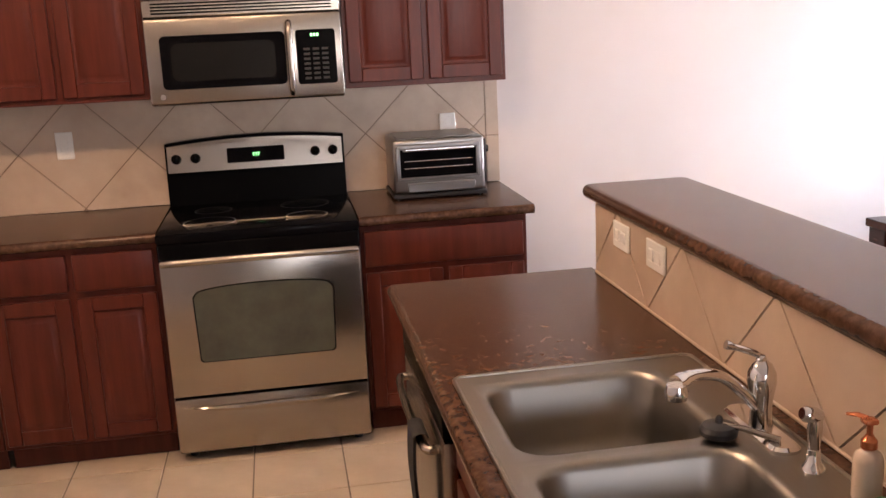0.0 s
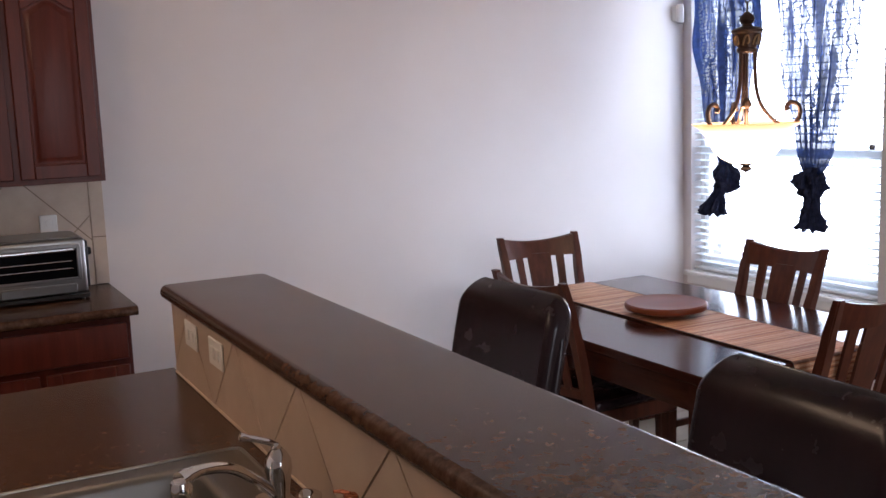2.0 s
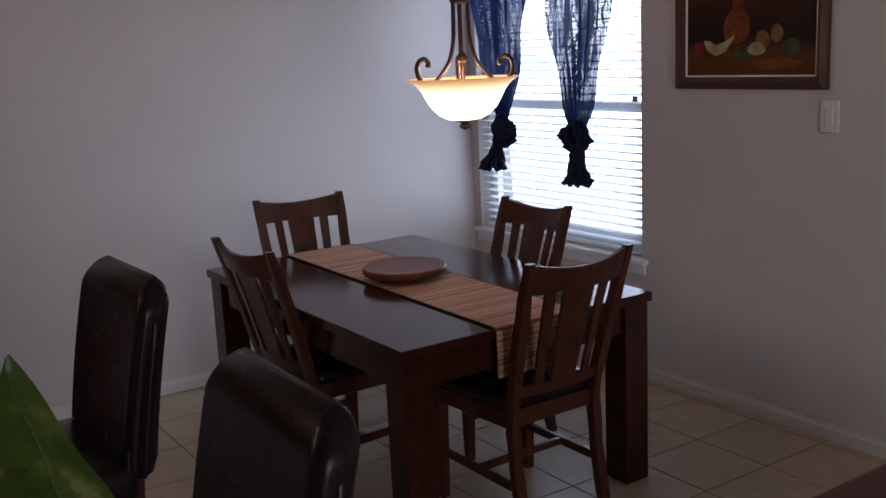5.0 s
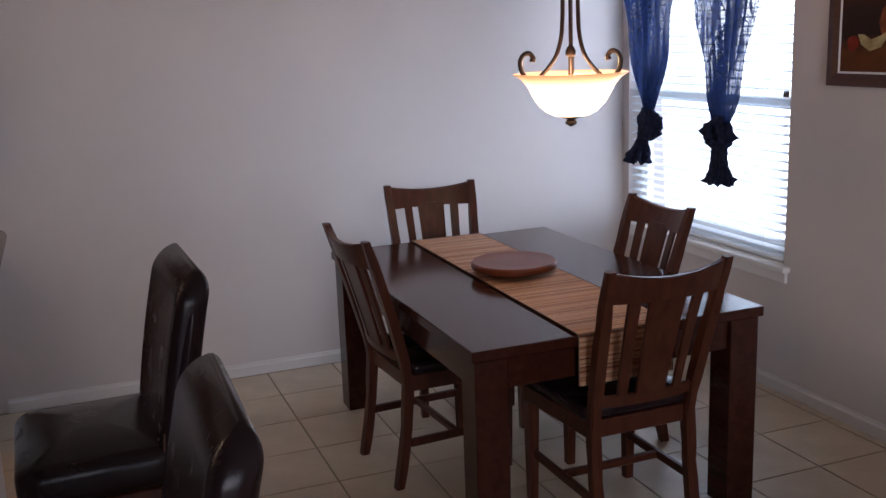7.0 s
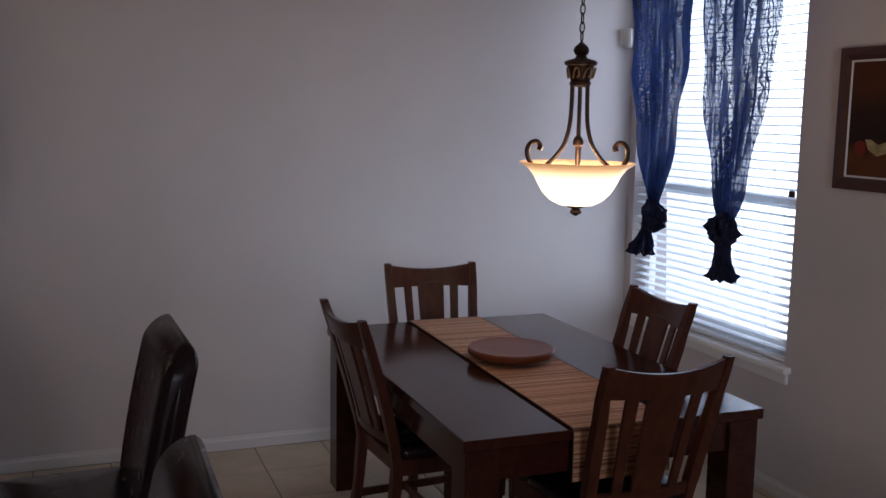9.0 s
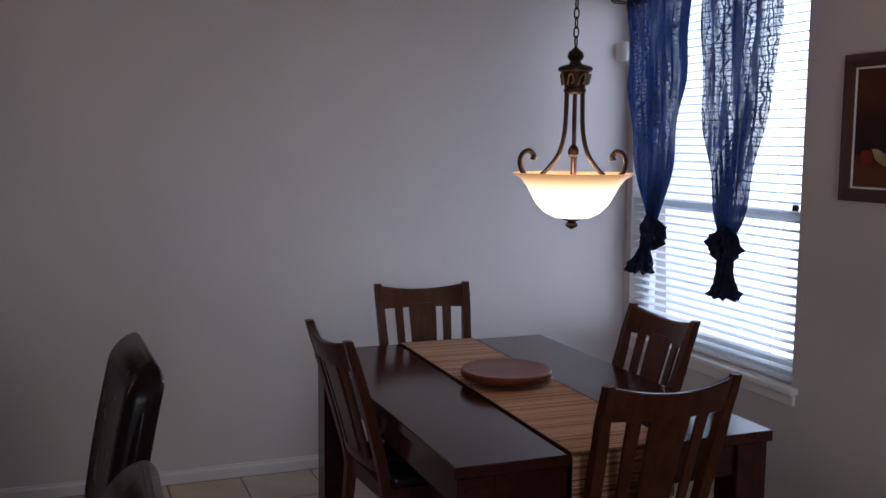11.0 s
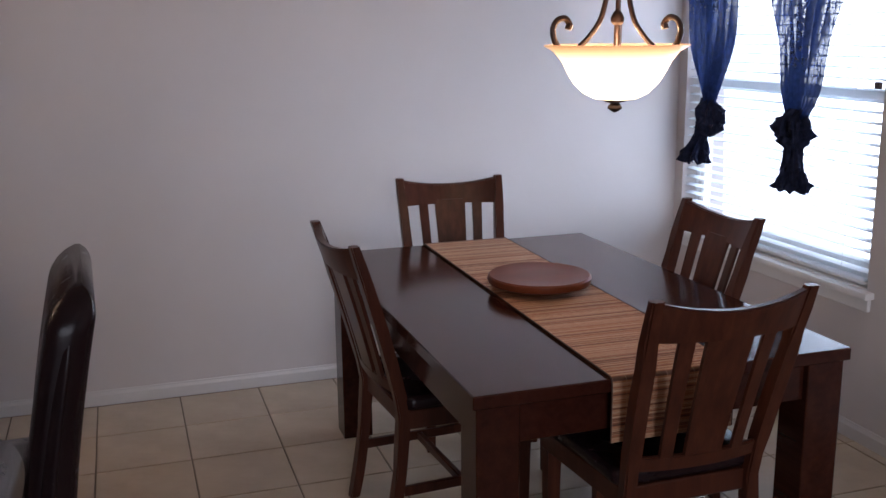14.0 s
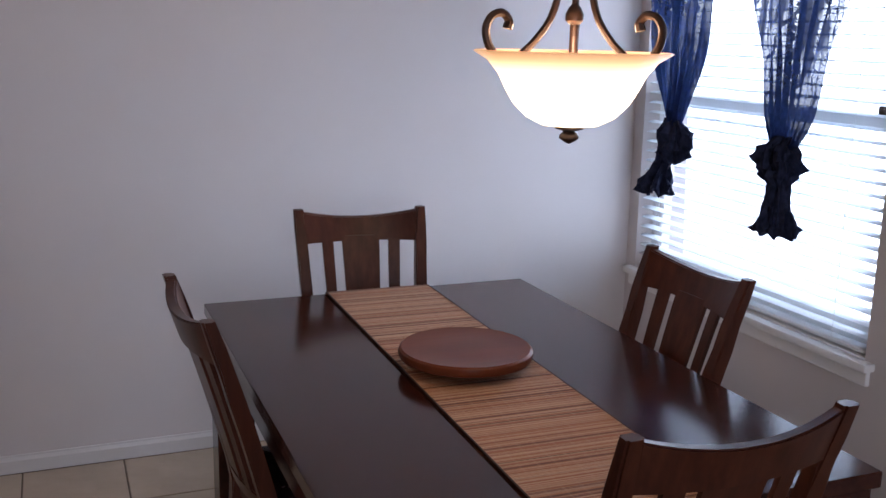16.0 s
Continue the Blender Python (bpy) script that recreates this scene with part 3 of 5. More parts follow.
def curtain(top_y, yk, zk, tail, lean, side, seed, fabric):
    """A knotted sheer panel. top_y: its two sides at the rod; yk, zk: the knot; lean: how far the tail swings along the wall."""
    c = thing("curtain", pose(CX, 0, 0), "sheer crinkled navy curtain panel knotted at its lower end", "curtain", "curtains at the window")
    rnd = random.Random(seed)
    ph = [rnd.uniform(0, 6.28) for _ in range(5)]
    top = 2.405
    rings = []
    nz, nu = 64, 110
    w_top, yc_top = top_y[0] - top_y[1], (top_y[0] + top_y[1]) / 2
    for i in range(nz + 1):
        z = top - (top - zk) * i / nz
        f = (z - zk) / (top - zk)
        w = 0.07 + (w_top * 0.92 - 0.07) * min(1.0, f / 0.6) ** 0.66 if f < 0.6 else w_top * (0.92 + 0.20 * (f - 0.6))
        yc = yk + (yc_top - yk) * f ** 0.8
        row = []
        for k in range(nu + 1):
            u = k / nu - 0.5
            amp = 0.017 * (0.6 + 0.4 * math.sin(5 * u + ph[0]))
            fold = amp * math.sin(2 * math.pi * u * 8 + ph[1] + 1.2 * math.sin(3.1 * f + ph[2])) + 0.007 * math.sin(44 * u + 9 * f + ph[3])
            edge = 0.012 * math.sin(17 * f + ph[4] + (3 if u > 0 else 0)) * abs(u) * 2
            q = 0.004 * noise.noise(Vector((u * 40, z * 45, seed)))
            row.append((fold + q, yc - u * w + edge + q, z))
        rings.append(row)
    part("panel", loft(rings, closed=False, cap=False), fabric, c)
    hdr = [[(0.013 * math.sin(u * 60 + ph[0]), yc_top - (u - 0.5) * w_top * 1.03, top + 0.03 - 0.085 * j / 5 + 0.004 * math.sin(u * 50)) for u in [k / 70 for k in range(71)]] for j in range(6)]
    part("header", moved(loft(hdr, closed=False, cap=False), Matrix.Translation((-0.006, 0, 0))), M_KNOT, c)

    def lump(name, prof, crease, s):
        rr = []
        for r, z, dy in prof:
            ring = []
            for k in range(64):
                a = 2 * math.pi * k / 64
                q = noise.noise(Vector((2.2 * math.cos(a) + s, 2.2 * math.sin(a), z * 24)))
                ridge = abs(noise.noise(Vector((5 * math.cos(a), 5 * math.sin(a) + s, z * 30))))
                rad = r * (1 + 0.55 * q - crease * ridge)
                frill = 0.016 * math.sin(7 * a + s) * max(0.0, (r - 0.07) / 0.03) if crease > 0.95 else 0.0
                ring.append((0.6 * rad * math.cos(a), yk + dy + rad * math.sin(a), z + 0.012 * q + frill))
            rr.append(ring)
        part(name, loft(rr), M_KNOT, c)
    lump("knot", [(0.038, zk + 0.035, 0), (0.064, zk + 0.012, side), (0.092, zk - 0.012, 1.4 * side), (0.102, zk - 0.04, 1.6 * side), (0.098, zk - 0.07, 1.2 * side), (0.084, zk - 0.095, side), (0.058, zk - 0.115, 0.5 * side), (0.03, zk - 0.125, 0.0)], 0.9, seed)
    zt = zk - 0.10
    lump("tail", [(0.050, zt + 0.02, 0.25 * lean), (0.052, zt - 0.2 * tail, 0.5 * lean), (0.064, zt - 0.5 * tail, 0.75 * lean), (0.084, zt - 0.8 * tail, 0.95 * lean), (0.096, zt - 0.95 * tail, lean), (0.090, zt - tail, lean), (0.02, zt - tail * 0.95, lean)], 1.0, seed + 2)


curtain((4.76, 4.22), 4.475, 1.245, 0.15, 0.11, -0.008, 3, M_CURTAIN_FULL)
curtain((4.13, 3.57), 3.880, 1.245, 0.18, 0.004, 0.014, 8, M_CURTAIN)

# alarm sensor in the corner
sen = thing("motion_detector", pose(XW - 0.05, YW - 0.03, 2.09, 0, 0, 45), "small white plastic alarm detector in the corner", "detector")
part("housing", join(box((-0.033, -0.02, 0), (0.033, 0.022, 0.105), 0.010, 2), box((-0.025, 0.02, 0.01), (0.025, 0.045, 0.095), 0.002)), M_PLATE, sen)

# ---- framed still life ----
py0, py1, pz0, pz1 = 2.602, 3.372, 1.430, 2.0
pic = thing("framed_painting", pose(XW - 0.002, (py0 + py1) / 2, pz0), "framed dark still life painting of a jug and fruit", "painting")
hw, hh = (py1 - py0) / 2, pz1 - pz0


def frame_ring(o0, o1, o2, name, mat, label=""):
    """Mitred moulding; each corner ring: (inset, depth) from the outer edge."""
    corners = [(-hw, 0, 1, 1), (hw, 0, -1, 1), (hw, hh, -1, -1), (-hw, hh, 1, -1)]
    rings = []
    for cy, cz, sy, sz in corners + corners[:1]:
        rings.append([(-d, cy + sy * i, cz + sz * i) for i, d in (o0, o1, o2, (o2[0], 0.001), (o0[0], 0.001))])
    part(name, loft(rings, cap=False), mat, pic, label, smooth=False)


frame_ring((0.0, 0.026), (0.030, 0.030), (0.050, 0.016), "frame", M_FRAME)
frame_ring((0.050, 0.014), (0.054, 0.015), (0.058, 0.012), "fillet", M_TRIM, "thin pale inner edge")
part("canvas", box((-0.010, -hw + 0.056, 0.056), (-0.003, hw - 0.056, hh - 0.056), 0), M_CANVAS, pic)


def daub(name, pts, mat, d=0.0125):
    """A patch of paint: outline in (right, up) as seen from the room."""
    part(name, prism([(-d, hw - r, u) for r, u in pts], (0.002, 0, 0)), M_OIL[mat], pic, smooth=False)


def oval(cx, cy, rx, ry, n=20, wob=0.06, s=0):
    return [(cx + rx * (1 + wob * math.sin(3 * a + s)) * math.cos(a), cy + ry * (1 + wob * math.cos(2 * a + s)) * math.sin(a)) for a in [2 * math.pi * k / n for k in range(n)]]


daub("jug", [(0.27, 0.20), (0.255, 0.25), (0.27, 0.30), (0.305, 0.335), (0.312, 0.39), (0.30, 0.425), (0.33, 0.432), (0.365, 0.428), (0.358, 0.39), (0.362, 0.335), (0.388, 0.30), (0.395, 0.245), (0.375, 0.20), (0.32, 0.185)], "terracotta")
daub("jug_rim", oval(0.345, 0.43, 0.038, 0.012), "ochre", 0.0133)
daub("melon", [(0.15, 0.205), (0.17, 0.165), (0.215, 0.140), (0.27, 0.155), (0.31, 0.205), (0.32, 0.225), (0.27, 0.20), (0.22, 0.185), (0.18, 0.205)], "cream", 0.0137)
daub("apple", oval(0.125, 0.17, 0.030, 0.032), "red")
daub("melon_rind", oval(0.36, 0.15, 0.048, 0.030), "green")
daub("pear", oval(0.46, 0.20, 0.034, 0.040, s=1), "ochre")
daub("pear", oval(0.53, 0.225, 0.030, 0.036, s=2), "ochre", 0.0131)
daub("onion", oval(0.43, 0.165, 0.045, 0.026, s=3), "cream", 0.0129)
daub("grapes", oval(0.60, 0.17, 0.045, 0.032, s=4), "green", 0.0131)
daub("table_light", [(0.36, 0.085), (0.45, 0.075), (0.60, 0.085), (0.66, 0.11), (0.55, 0.125), (0.42, 0.118)], "orange", 0.0127)

sw = thing("light_switch", pose(XW - 0.001, 2.594, 1.262), "white plastic light switch plate on the wall", "light switch")
part("plate", box((-0.008, -0.04, 0), (0, 0.04, 0.125), 0.003), M_PLATE, sw)
part("rocker", box((-0.013, -0.017, 0.03), (-0.008, 0.017, 0.095), 0.002), M_PLATE, sw)

# ---- pendant lamp ----
lx, ly, lz = 3.543, 3.195, 1.546
lamp = thing("pendant_lamp", pose(lx, ly, lz, 0, 0, 15), "bronze pendant lamp with a lit amber alabaster glass bowl", "pendant lamp")
outer = [(0.022, -0.152), (0.06, -0.148), (0.092, -0.132), (0.119, -0.105), (0.137, -0.075), (0.152, -0.045), (0.174, -0.018), (0.204, 0.0)]
inner = [(0.199, 0.002), (0.168, -0.015), (0.146, -0.043), (0.131, -0.073), (0.113, -0.101), (0.086, -0.126), (0.05, -0.141), (0.012, -0.144)]
part("bowl", lathe(outer + inner, 48, cap=False), M_BOWL, lamp, "glowing amber alabaster glass bowl")
part("finial", lathe([(0.004, -0.147), (0.030, -0.150), (0.030, -0.156), (0.012, -0.161), (0.020, -0.169), (0.021, -0.176), (0.010, -0.183), (0.003, -0.187)], 20), M_BRONZE, lamp)
for k in range(3):
    a = radians(120 * k + 45)
    ca, sa = math.cos(a), math.sin(a)
    arm = curve([(0.030, 0.275), (0.031, 0.20), (0.036, 0.13), (0.054, 0.068), (0.088, 0.022), (0.122, -0.008)], 8)
    part("arm", tube([(p[0] * ca, p[0] * sa, p[1]) for p in arm], 0.0075, 8), M_BRONZE, lamp)
    scroll = curve([(0.178, -0.006), (0.192, 0.018), (0.196, 0.045), (0.184, 0.068), (0.162, 0.074), (0.147, 0.060), (0.150, 0.044)], 7)
    part("scroll", tube([(p[0] * ca, p[0] * sa, p[1]) for p in scroll], [0.0085 if i < 36 else 0.010 for i in range(len(scroll))], 8), M_BRONZE, lamp)
part("stem", tube([(0, 0, -0.15), (0, 0, 0.06), (0, 0, 0.09), (0, 0, 0.275)], [0.009, 0.009, 0.006, 0.006], 10), M_BRONZE, lamp)
part("socket_cup", lathe([(0.010, 0.055), (0.018, 0.062), (0.019, 0.075), (0.013, 0.088), (0.006, 0.096)], 16), M_BRONZE, lamp)
part("collar", lathe([(0.030, 0.262), (0.036, 0.266), (0.038, 0.276), (0.034, 0.282), (0.040, 0.31), (0.047, 0.333), (0.056, 0.338), (0.058, 0.346), (0.05, 0.352), (0.022, 0.36), (0.016, 0.37)], 28), M_BRONZE, lamp)
for k in range(7):
    a = 2 * math.pi * k / 7
    c7 = curve([(0.040, -0.3, 0.290), (0.045, -0.1, 0.318), (0.049, 0.15, 0.325), (0.044, 0.25, 0.303), (0.041, 0.1, 0.294)], 5)
    part("scrollwork", tube([(p[0] * math.cos(a + p[1]) * 1.04, p[0] * math.sin(a + p[1]) * 1.04, p[2]) for p in c7], 0.0035, 6), M_BRONZE_HI, lamp)
part("knuckle", lathe([(0.012, 0.366), (0.022, 0.372), (0.028, 0.384), (0.024, 0.398), (0.014, 0.406), (0.006, 0.414)], 20), M_BRONZE, lamp)
link = [(0.0085 * math.cos(a), 0, 0.019 * math.sin(a)) for a in [2 * math.pi * k / 14 for k in range(15)]]
zc, n = 0.432, 0
while lz + zc < CEIL - 0.05:
    part("chain_link", moved(tube(link, 0.0025, 6), pose(0, 0, zc, 0, 0, 90 * (n % 2) + 20)), M_BRONZE, lamp)
    zc, n = zc + 0.031, n + 1
part("canopy", lathe([(0.012, CEIL - lz - 0.05), (0.03, CEIL - lz - 0.04), (0.06, CEIL - lz - 0.02), (0.065, CEIL - lz - 0.001)], 28), M_BRONZE, lamp)
for k in range(2):
    a = radians(60 + 180 * k)
    b = new("lamp_bulb_light", bpy.data.lights.new("lamp_bulb_light", "POINT"))
    b.data.energy, b.data.color, b.data.shadow_soft_size = 2.2, (1.0, 0.72, 0.42), 0.03
    b.location = (lx + 0.07 * math.cos(a), ly + 0.07 * math.sin(a), lz + 0.012)

# ---- dining table ----
tx0, tx1, ty0, ty1, tz = 2.953, 4.052, 2.756, 4.407, 0.738
tw, tl = tx1 - tx0, ty1 - ty0
table = thing("dining_table", pose((tx0 + tx1) / 2, (ty0 + ty1) / 2, 0), "espresso-stained wooden dining table with thick square legs", "table")
part("tabletop", box((-tw / 2, -tl / 2, tz - 0.036), (tw / 2, tl / 2, tz), 0.003, 1), M_TABLE, table, smooth=False)
ins = 0.012
lw = 0.115
for sx in (-1, 1):
    for sy in (-1, 1):
        a = (sx * (tw / 2 - ins), sy * (tl / 2 - ins))
        b = (a[0] - sx * lw, a[1] - sy * lw)
        part("leg", box((min(a[0], b[0]), min(a[1], b[1]), 0), (max(a[0], b[0]), max(a[1], b[1]), tz - 0.037), 0.003, 1), M_TABLE, table, smooth=False)
for sy in (-1, 1):
    ya = sy * (tl / 2 - ins - 0.018)
    part("apron", box((-tw / 2 + ins + lw, min(ya, ya - sy * 0.025), tz - 0.145), (tw / 2 - ins - lw, max(ya, ya - sy * 0.025), tz - 0.037), 0.002), M_TABLE, table)
for sx in (-1, 1):
    xa = sx * (tw / 2 - ins - 0.018)
    part("apron", box((min(xa, xa - sx * 0.025), -tl / 2 + ins + lw, tz - 0.145), (max(xa, xa - sx * 0.025), tl / 2 - ins - lw, tz - 0.037), 0.002), M_TABLE, table)

runner = thing("table_runner", pose(3.508, (ty0 + ty1) / 2, tz, 0, 0, -1.0), "striped woven bamboo runner hanging over both table ends", "table runner")
half = tl / 2
prof = [(-half - 0.011, -0.166), (-half - 0.0105, -0.10), (-half - 0.010, -0.012), (-half - 0.006, -0.001), (-half + 0.002, 0.004)]
prof += [(-half + tl * k / 10, 0.004) for k in range(1, 10)]
prof += [(half - 0.002, 0.004), (half + 0.006, -0.001), (half + 0.010, -0.012), (half + 0.0105, -0.10), (half + 0.011, -0.20)]
nrm = []
for i, p in enumerate(prof):
    d = Vector((prof[min(i + 1, len(prof) - 1)][0] - prof[max(i - 1, 0)][0], prof[min(i + 1, len(prof) - 1)][1] - prof[max(i - 1, 0)][1])).normalized()
    nrm.append((p[0] + d[1] * -0.0025, p[1] + d[0] * 0.0025))
part("mat", loft([[(-0.174, p[0], p[1]), (0.174, p[0], p[1]), (0.174, q[0], q[1]), (-0.174, q[0], q[1])] for p, q in zip(prof, nrm)]), M_RUNNER, runner)
for sx in (-1, 1):
    part("binding", loft([[(sx * 0.175 - 0.0015, p[0], p[1]), (sx * 0.175 + 0.0015, p[0], p[1]), (sx * 0.175 + 0.0015, q[0], q[1] + 0.001), (sx * 0.175 - 0.0015, q[0], q[1] + 0.001)] for p, q in zip(prof, nrm)]), M_EDGE, runner, "dark stitched edge")

tray = thing("lazy_susan", pose(3.498, 3.60, tz + 0.0065), "round reddish wooden turntable on the runner", "turntable")
part("base", lathe([(0.09, 0), (0.095, 0.003), (0.095, 0.016), (0.09, 0.018)], 32), M_BOARD, tray)
part("plate", lathe([(0.10, 0.018), (0.155, 0.020), (0.170, 0.026), (0.174, 0.036), (0.172, 0.046), (0.166, 0.051), (0.160, 0.050), (0.08, 0.0495), (0.01, 0.0495)], 56), M_BOARD, tray)


# ---- dining chairs ----
def dining_chair():
    c = thing("dining_chair", Matrix(), "dark walnut dining chair with slatted back and black leather seat", "chair", "chairs round the dining table")
    def back(z):
        """Depth of the back's curve at a height."""
        if z < 0.45:
            return -0.205 - 0.055 * (1 - z / 0.45) ** 1.8
        f = (z - 0.45) / 0.53
        return -0.205 - 0.125 * f - 0.025 * f * f
    for sx in (-1, 1):
        rings = []
        for k in range(17):
            z = 0.984 * k / 16
            f = max(0.0, (z - 0.45) / 0.53)
            x = sx * (0.184 + 0.029 * f)
            t = 0.019 if 0.3 < z < 0.8 else 0.017
            wx = 0.019 if k < 16 else 0.0165
            t = t if k < 16 else 0.0145
            y = back(z)
            rings.append([(x - wx, y - t, z), (x + wx, y - t, z), (x + wx, y + t, z), (x - wx, y + t, z)])
        bm = loft(rings)
        bmesh.ops.bevel(bm, geom=[e for e in bm.edges if abs((e.verts[0].co - e.verts[1].co).z) > 0.02], offset=0.005, segments=2, affect="EDGES")
        part("back_post", bm, M_CHAIR, c)
    def rail(z0, z1, bow, thick, x1, arch=0.0, name="rail"):
        rings = []
        for k in range(15):
            u = -1 + 2 * k / 14
            x = u * x1
            dy = -bow * (1 - u * u)
            za, zb = z0, z1 + arch * u * u
            rings.append([(x, back(za) + dy - thick, za), (x, back(za) + dy + thick, za), (x, back(zb) + dy + thick, zb), (x, back(zb) + dy - thick, zb)])
        bm = loft(rings)
        bmesh.ops.bevel(bm, geom=[e for e in bm.edges if abs((e.verts[0].co - e.verts[1].co).x) > 0.01], offset=0.004, segments=2, affect="EDGES")
        part(name, bm, M_CHAIR, c)
    rail(0.872, 0.952, 0.034, 0.013, 0.197, 0.024, "top_rail")
    rail(0.497, 0.540, 0.024, 0.010, 0.180, 0.0, "lower_rail")
    for x0, wd in ((-0.117, 0.040), (0.0, 0.132), (0.117, 0.040)):
        rings = []
        for k in range(9):
            z = 0.528 + 0.362 * k / 8
            w = wd / 2 * (0.80 + 0.20 * k / 8)
            xc = x0 * (0.88 + 0.12 * k / 8)
            row = []
            for sx, sy in ((-1, -1), (1, -1), (1, 1), (-1, 1)):
                x = xc + sx * w
                row.append((x, back(z) - 0.027 * (1 - (x / 0.2) ** 2) + sy * 0.006, z))
            rings.append(row)
        part("splat" if wd > 0.1 else "slat", loft(rings), M_CHAIR, c)
    def seat_ring(w0, w1, y0, y1):
        return [(-w0, y0), (w0, y0), (w1, y1), (-w1, y1)]
    part("seat_frame", prism([(x, y, 0.385) for x, y in seat_ring(0.20, 0.228, -0.205, 0.225)], (0, 0, 0.062), 0.004), M_CHAIR, c)
    bm = pad(0.445, 0.43, 0.05, 0.02, 0.014)
    for v in bm.verts:
        v.co.x *= 1 + 0.12 * v.co.y
        v.co.z += 0.446
        v.co.y += 0.012
    part("seat_cushion", bm, M_LEATHER, c, "black leather seat pad")
    for sx in (-1, 1):
        part("front_leg", loft([[(sx * 0.205 + a * r, 0.20 + b * r, z) for a, b in ((-1, -1), (1, -1), (1, 1), (-1, 1))] for z, r in ((0, 0.0155), (0.2, 0.019), (0.384, 0.0215))]), M_CHAIR, c)
        part("side_stretcher", box((sx * 0.197 - 0.009, -0.21, 0.165), (sx * 0.197 + 0.009, 0.185, 0.197), 0.003), M_CHAIR, c)
    part("cross_stretcher", box((-0.188, -0.02, 0.167), (0.188, 0.0, 0.195), 0.003), M_CHAIR, c)
    return c


chair = dining_chair()
chair.matrix_basis = pose(3.545, 2.94, 0, 0, 0, 0.5)
copy_thing(chair, pose(3.48, 4.238, 0.0, 0, 0, 174))
copy_thing(chair, pose(3.160, 3.63, 0, 0, 0, -86))
copy_thing(chair, pose(3.806, 3.552, 0, 0, 0, 90.5))


# ---- bar stools ----
def bar_stool():
    s = thing("bar_stool", Matrix(), "dark brown leather bar stool with padded high back", "bar stool", "stools along the raised bar")
    rings = []
    fs = [k / 12 * 0.88 for k in range(13)] + [0.88 + 0.12 * math.sin(math.pi / 2 * k / 8) for k in range(1, 9)]
    for f in fs:
        z = 0.735 + 0.414 * f
        rake = -0.178 - 0.052 * f - 0.03 * f * f
        rnd = max(0.0, (f - 0.88) / 0.12)
        cut = 1 - math.sqrt(max(0.0, 1 - rnd * rnd))
        hwid = 0.222 - 0.006 * (1 - f) - 0.055 * cut
        th = (0.044 - 0.004 * f) * max(0.10, 1 - cut) * (1 if f > 0.05 else 0.8)
        row = []
        for x, y in rounded(0, 0, 2 * hwid, 2 * th, th * 0.8, 8):
            e = 1 - abs(x / 0.222) ** 2.8
            row.append((x, rake + y - 0.030 * e, z + 0.052 * e * f * f))
        rings.append(row)
    soft(part("backrest", loft(rings), M_LEATHER, s))
    for sx in (-1, 1):
        rr = []
        for k in range(11):
            g = k / 10 * 0.90
            rr.append((sx * (0.2125 - 0.004 * (k == 10)), -0.178 - 0.052 * g - 0.03 * g * g - 0.004, 0.735 + 0.414 * g))
        soft(part("side_panel", tube(rr, [0.018, 0.020, 0.021, 0.021, 0.021, 0.021, 0.020, 0.020, 0.019, 0.016, 0.008], 12, 0.45), M_LEATHER, s))
    bm = pad(0.45, 0.37, 0.105, 0.036, 0.022)
    moved(bm, Matrix.Translation((0, -0.015, 0.665)))
    soft(part("seat", bm, M_LEATHER, s))
    part("seat_rail", box((-0.205, -0.15, 0.605), (0.205, 0.15, 0.667), 0.004), M_CHAIR, s)
    for sx in (-1, 1):
        part("front_leg", loft([[(sx * (0.205 - 0.02 * z) + a * r, 0.145 - 0.02 * z + b * r, z) for a, b in ((-1, -1), (1, -1), (1, 1), (-1, 1))] for z, r in ((0, 0.016), (0.35, 0.02), (0.64, 0.022))]), M_CHAIR, s)
        part("back_leg", loft([[(sx * 0.195 + a * r, -0.205 + 0.045 * min(1, z / 0.6) - 0.02 * max(0, (z - 0.6) / 0.2) + b * r, z) for a, b in ((-1, -1), (1, -1), (1, 1), (-1, 1))] for z, r in ((0, 0.016), (0.3, 0.02), (0.6, 0.021), (0.80, 0.018))]), M_CHAIR, s)
        part("side_stretcher", box((sx * 0.195 - 0.01, -0.165, 0.24), (sx * 0.195 + 0.01, 0.13, 0.275), 0.003), M_CHAIR, s)
    part("footrest", box((-0.185, 0.12, 0.26), (0.185, 0.145, 0.30), 0.003), M_CHAIR, s)
    return s


stool = bar_stool()
stool.matrix_basis = pose(1.834, 2.58, 0, 0, 0, 92)
copy_thing(stool, pose(1.772, 1.592, 0, 0, 0, 89))

# ---- kitchen: cabinets ----


def outline(x0, x1, z0, z1, arch, n=12):
    """A panel outline, its top swept up into an arch."""
    pts = [(x0, z0), (x1, z0)]
    if not arch:
        return pts + [(x1, z1), (x0, z1)]
    xc, sh = (x0 + x1) / 2, z1 - arch
    hw_ = (x1 - x0) / 2
    for k in range(n + 1):
        u = 1 - 2 * k / n
        pts.append((xc + u * hw_, sh + arch * (0.5 + 0.5 * math.cos(math.pi * u)) if abs(u) < 1 else sh))
    return pts


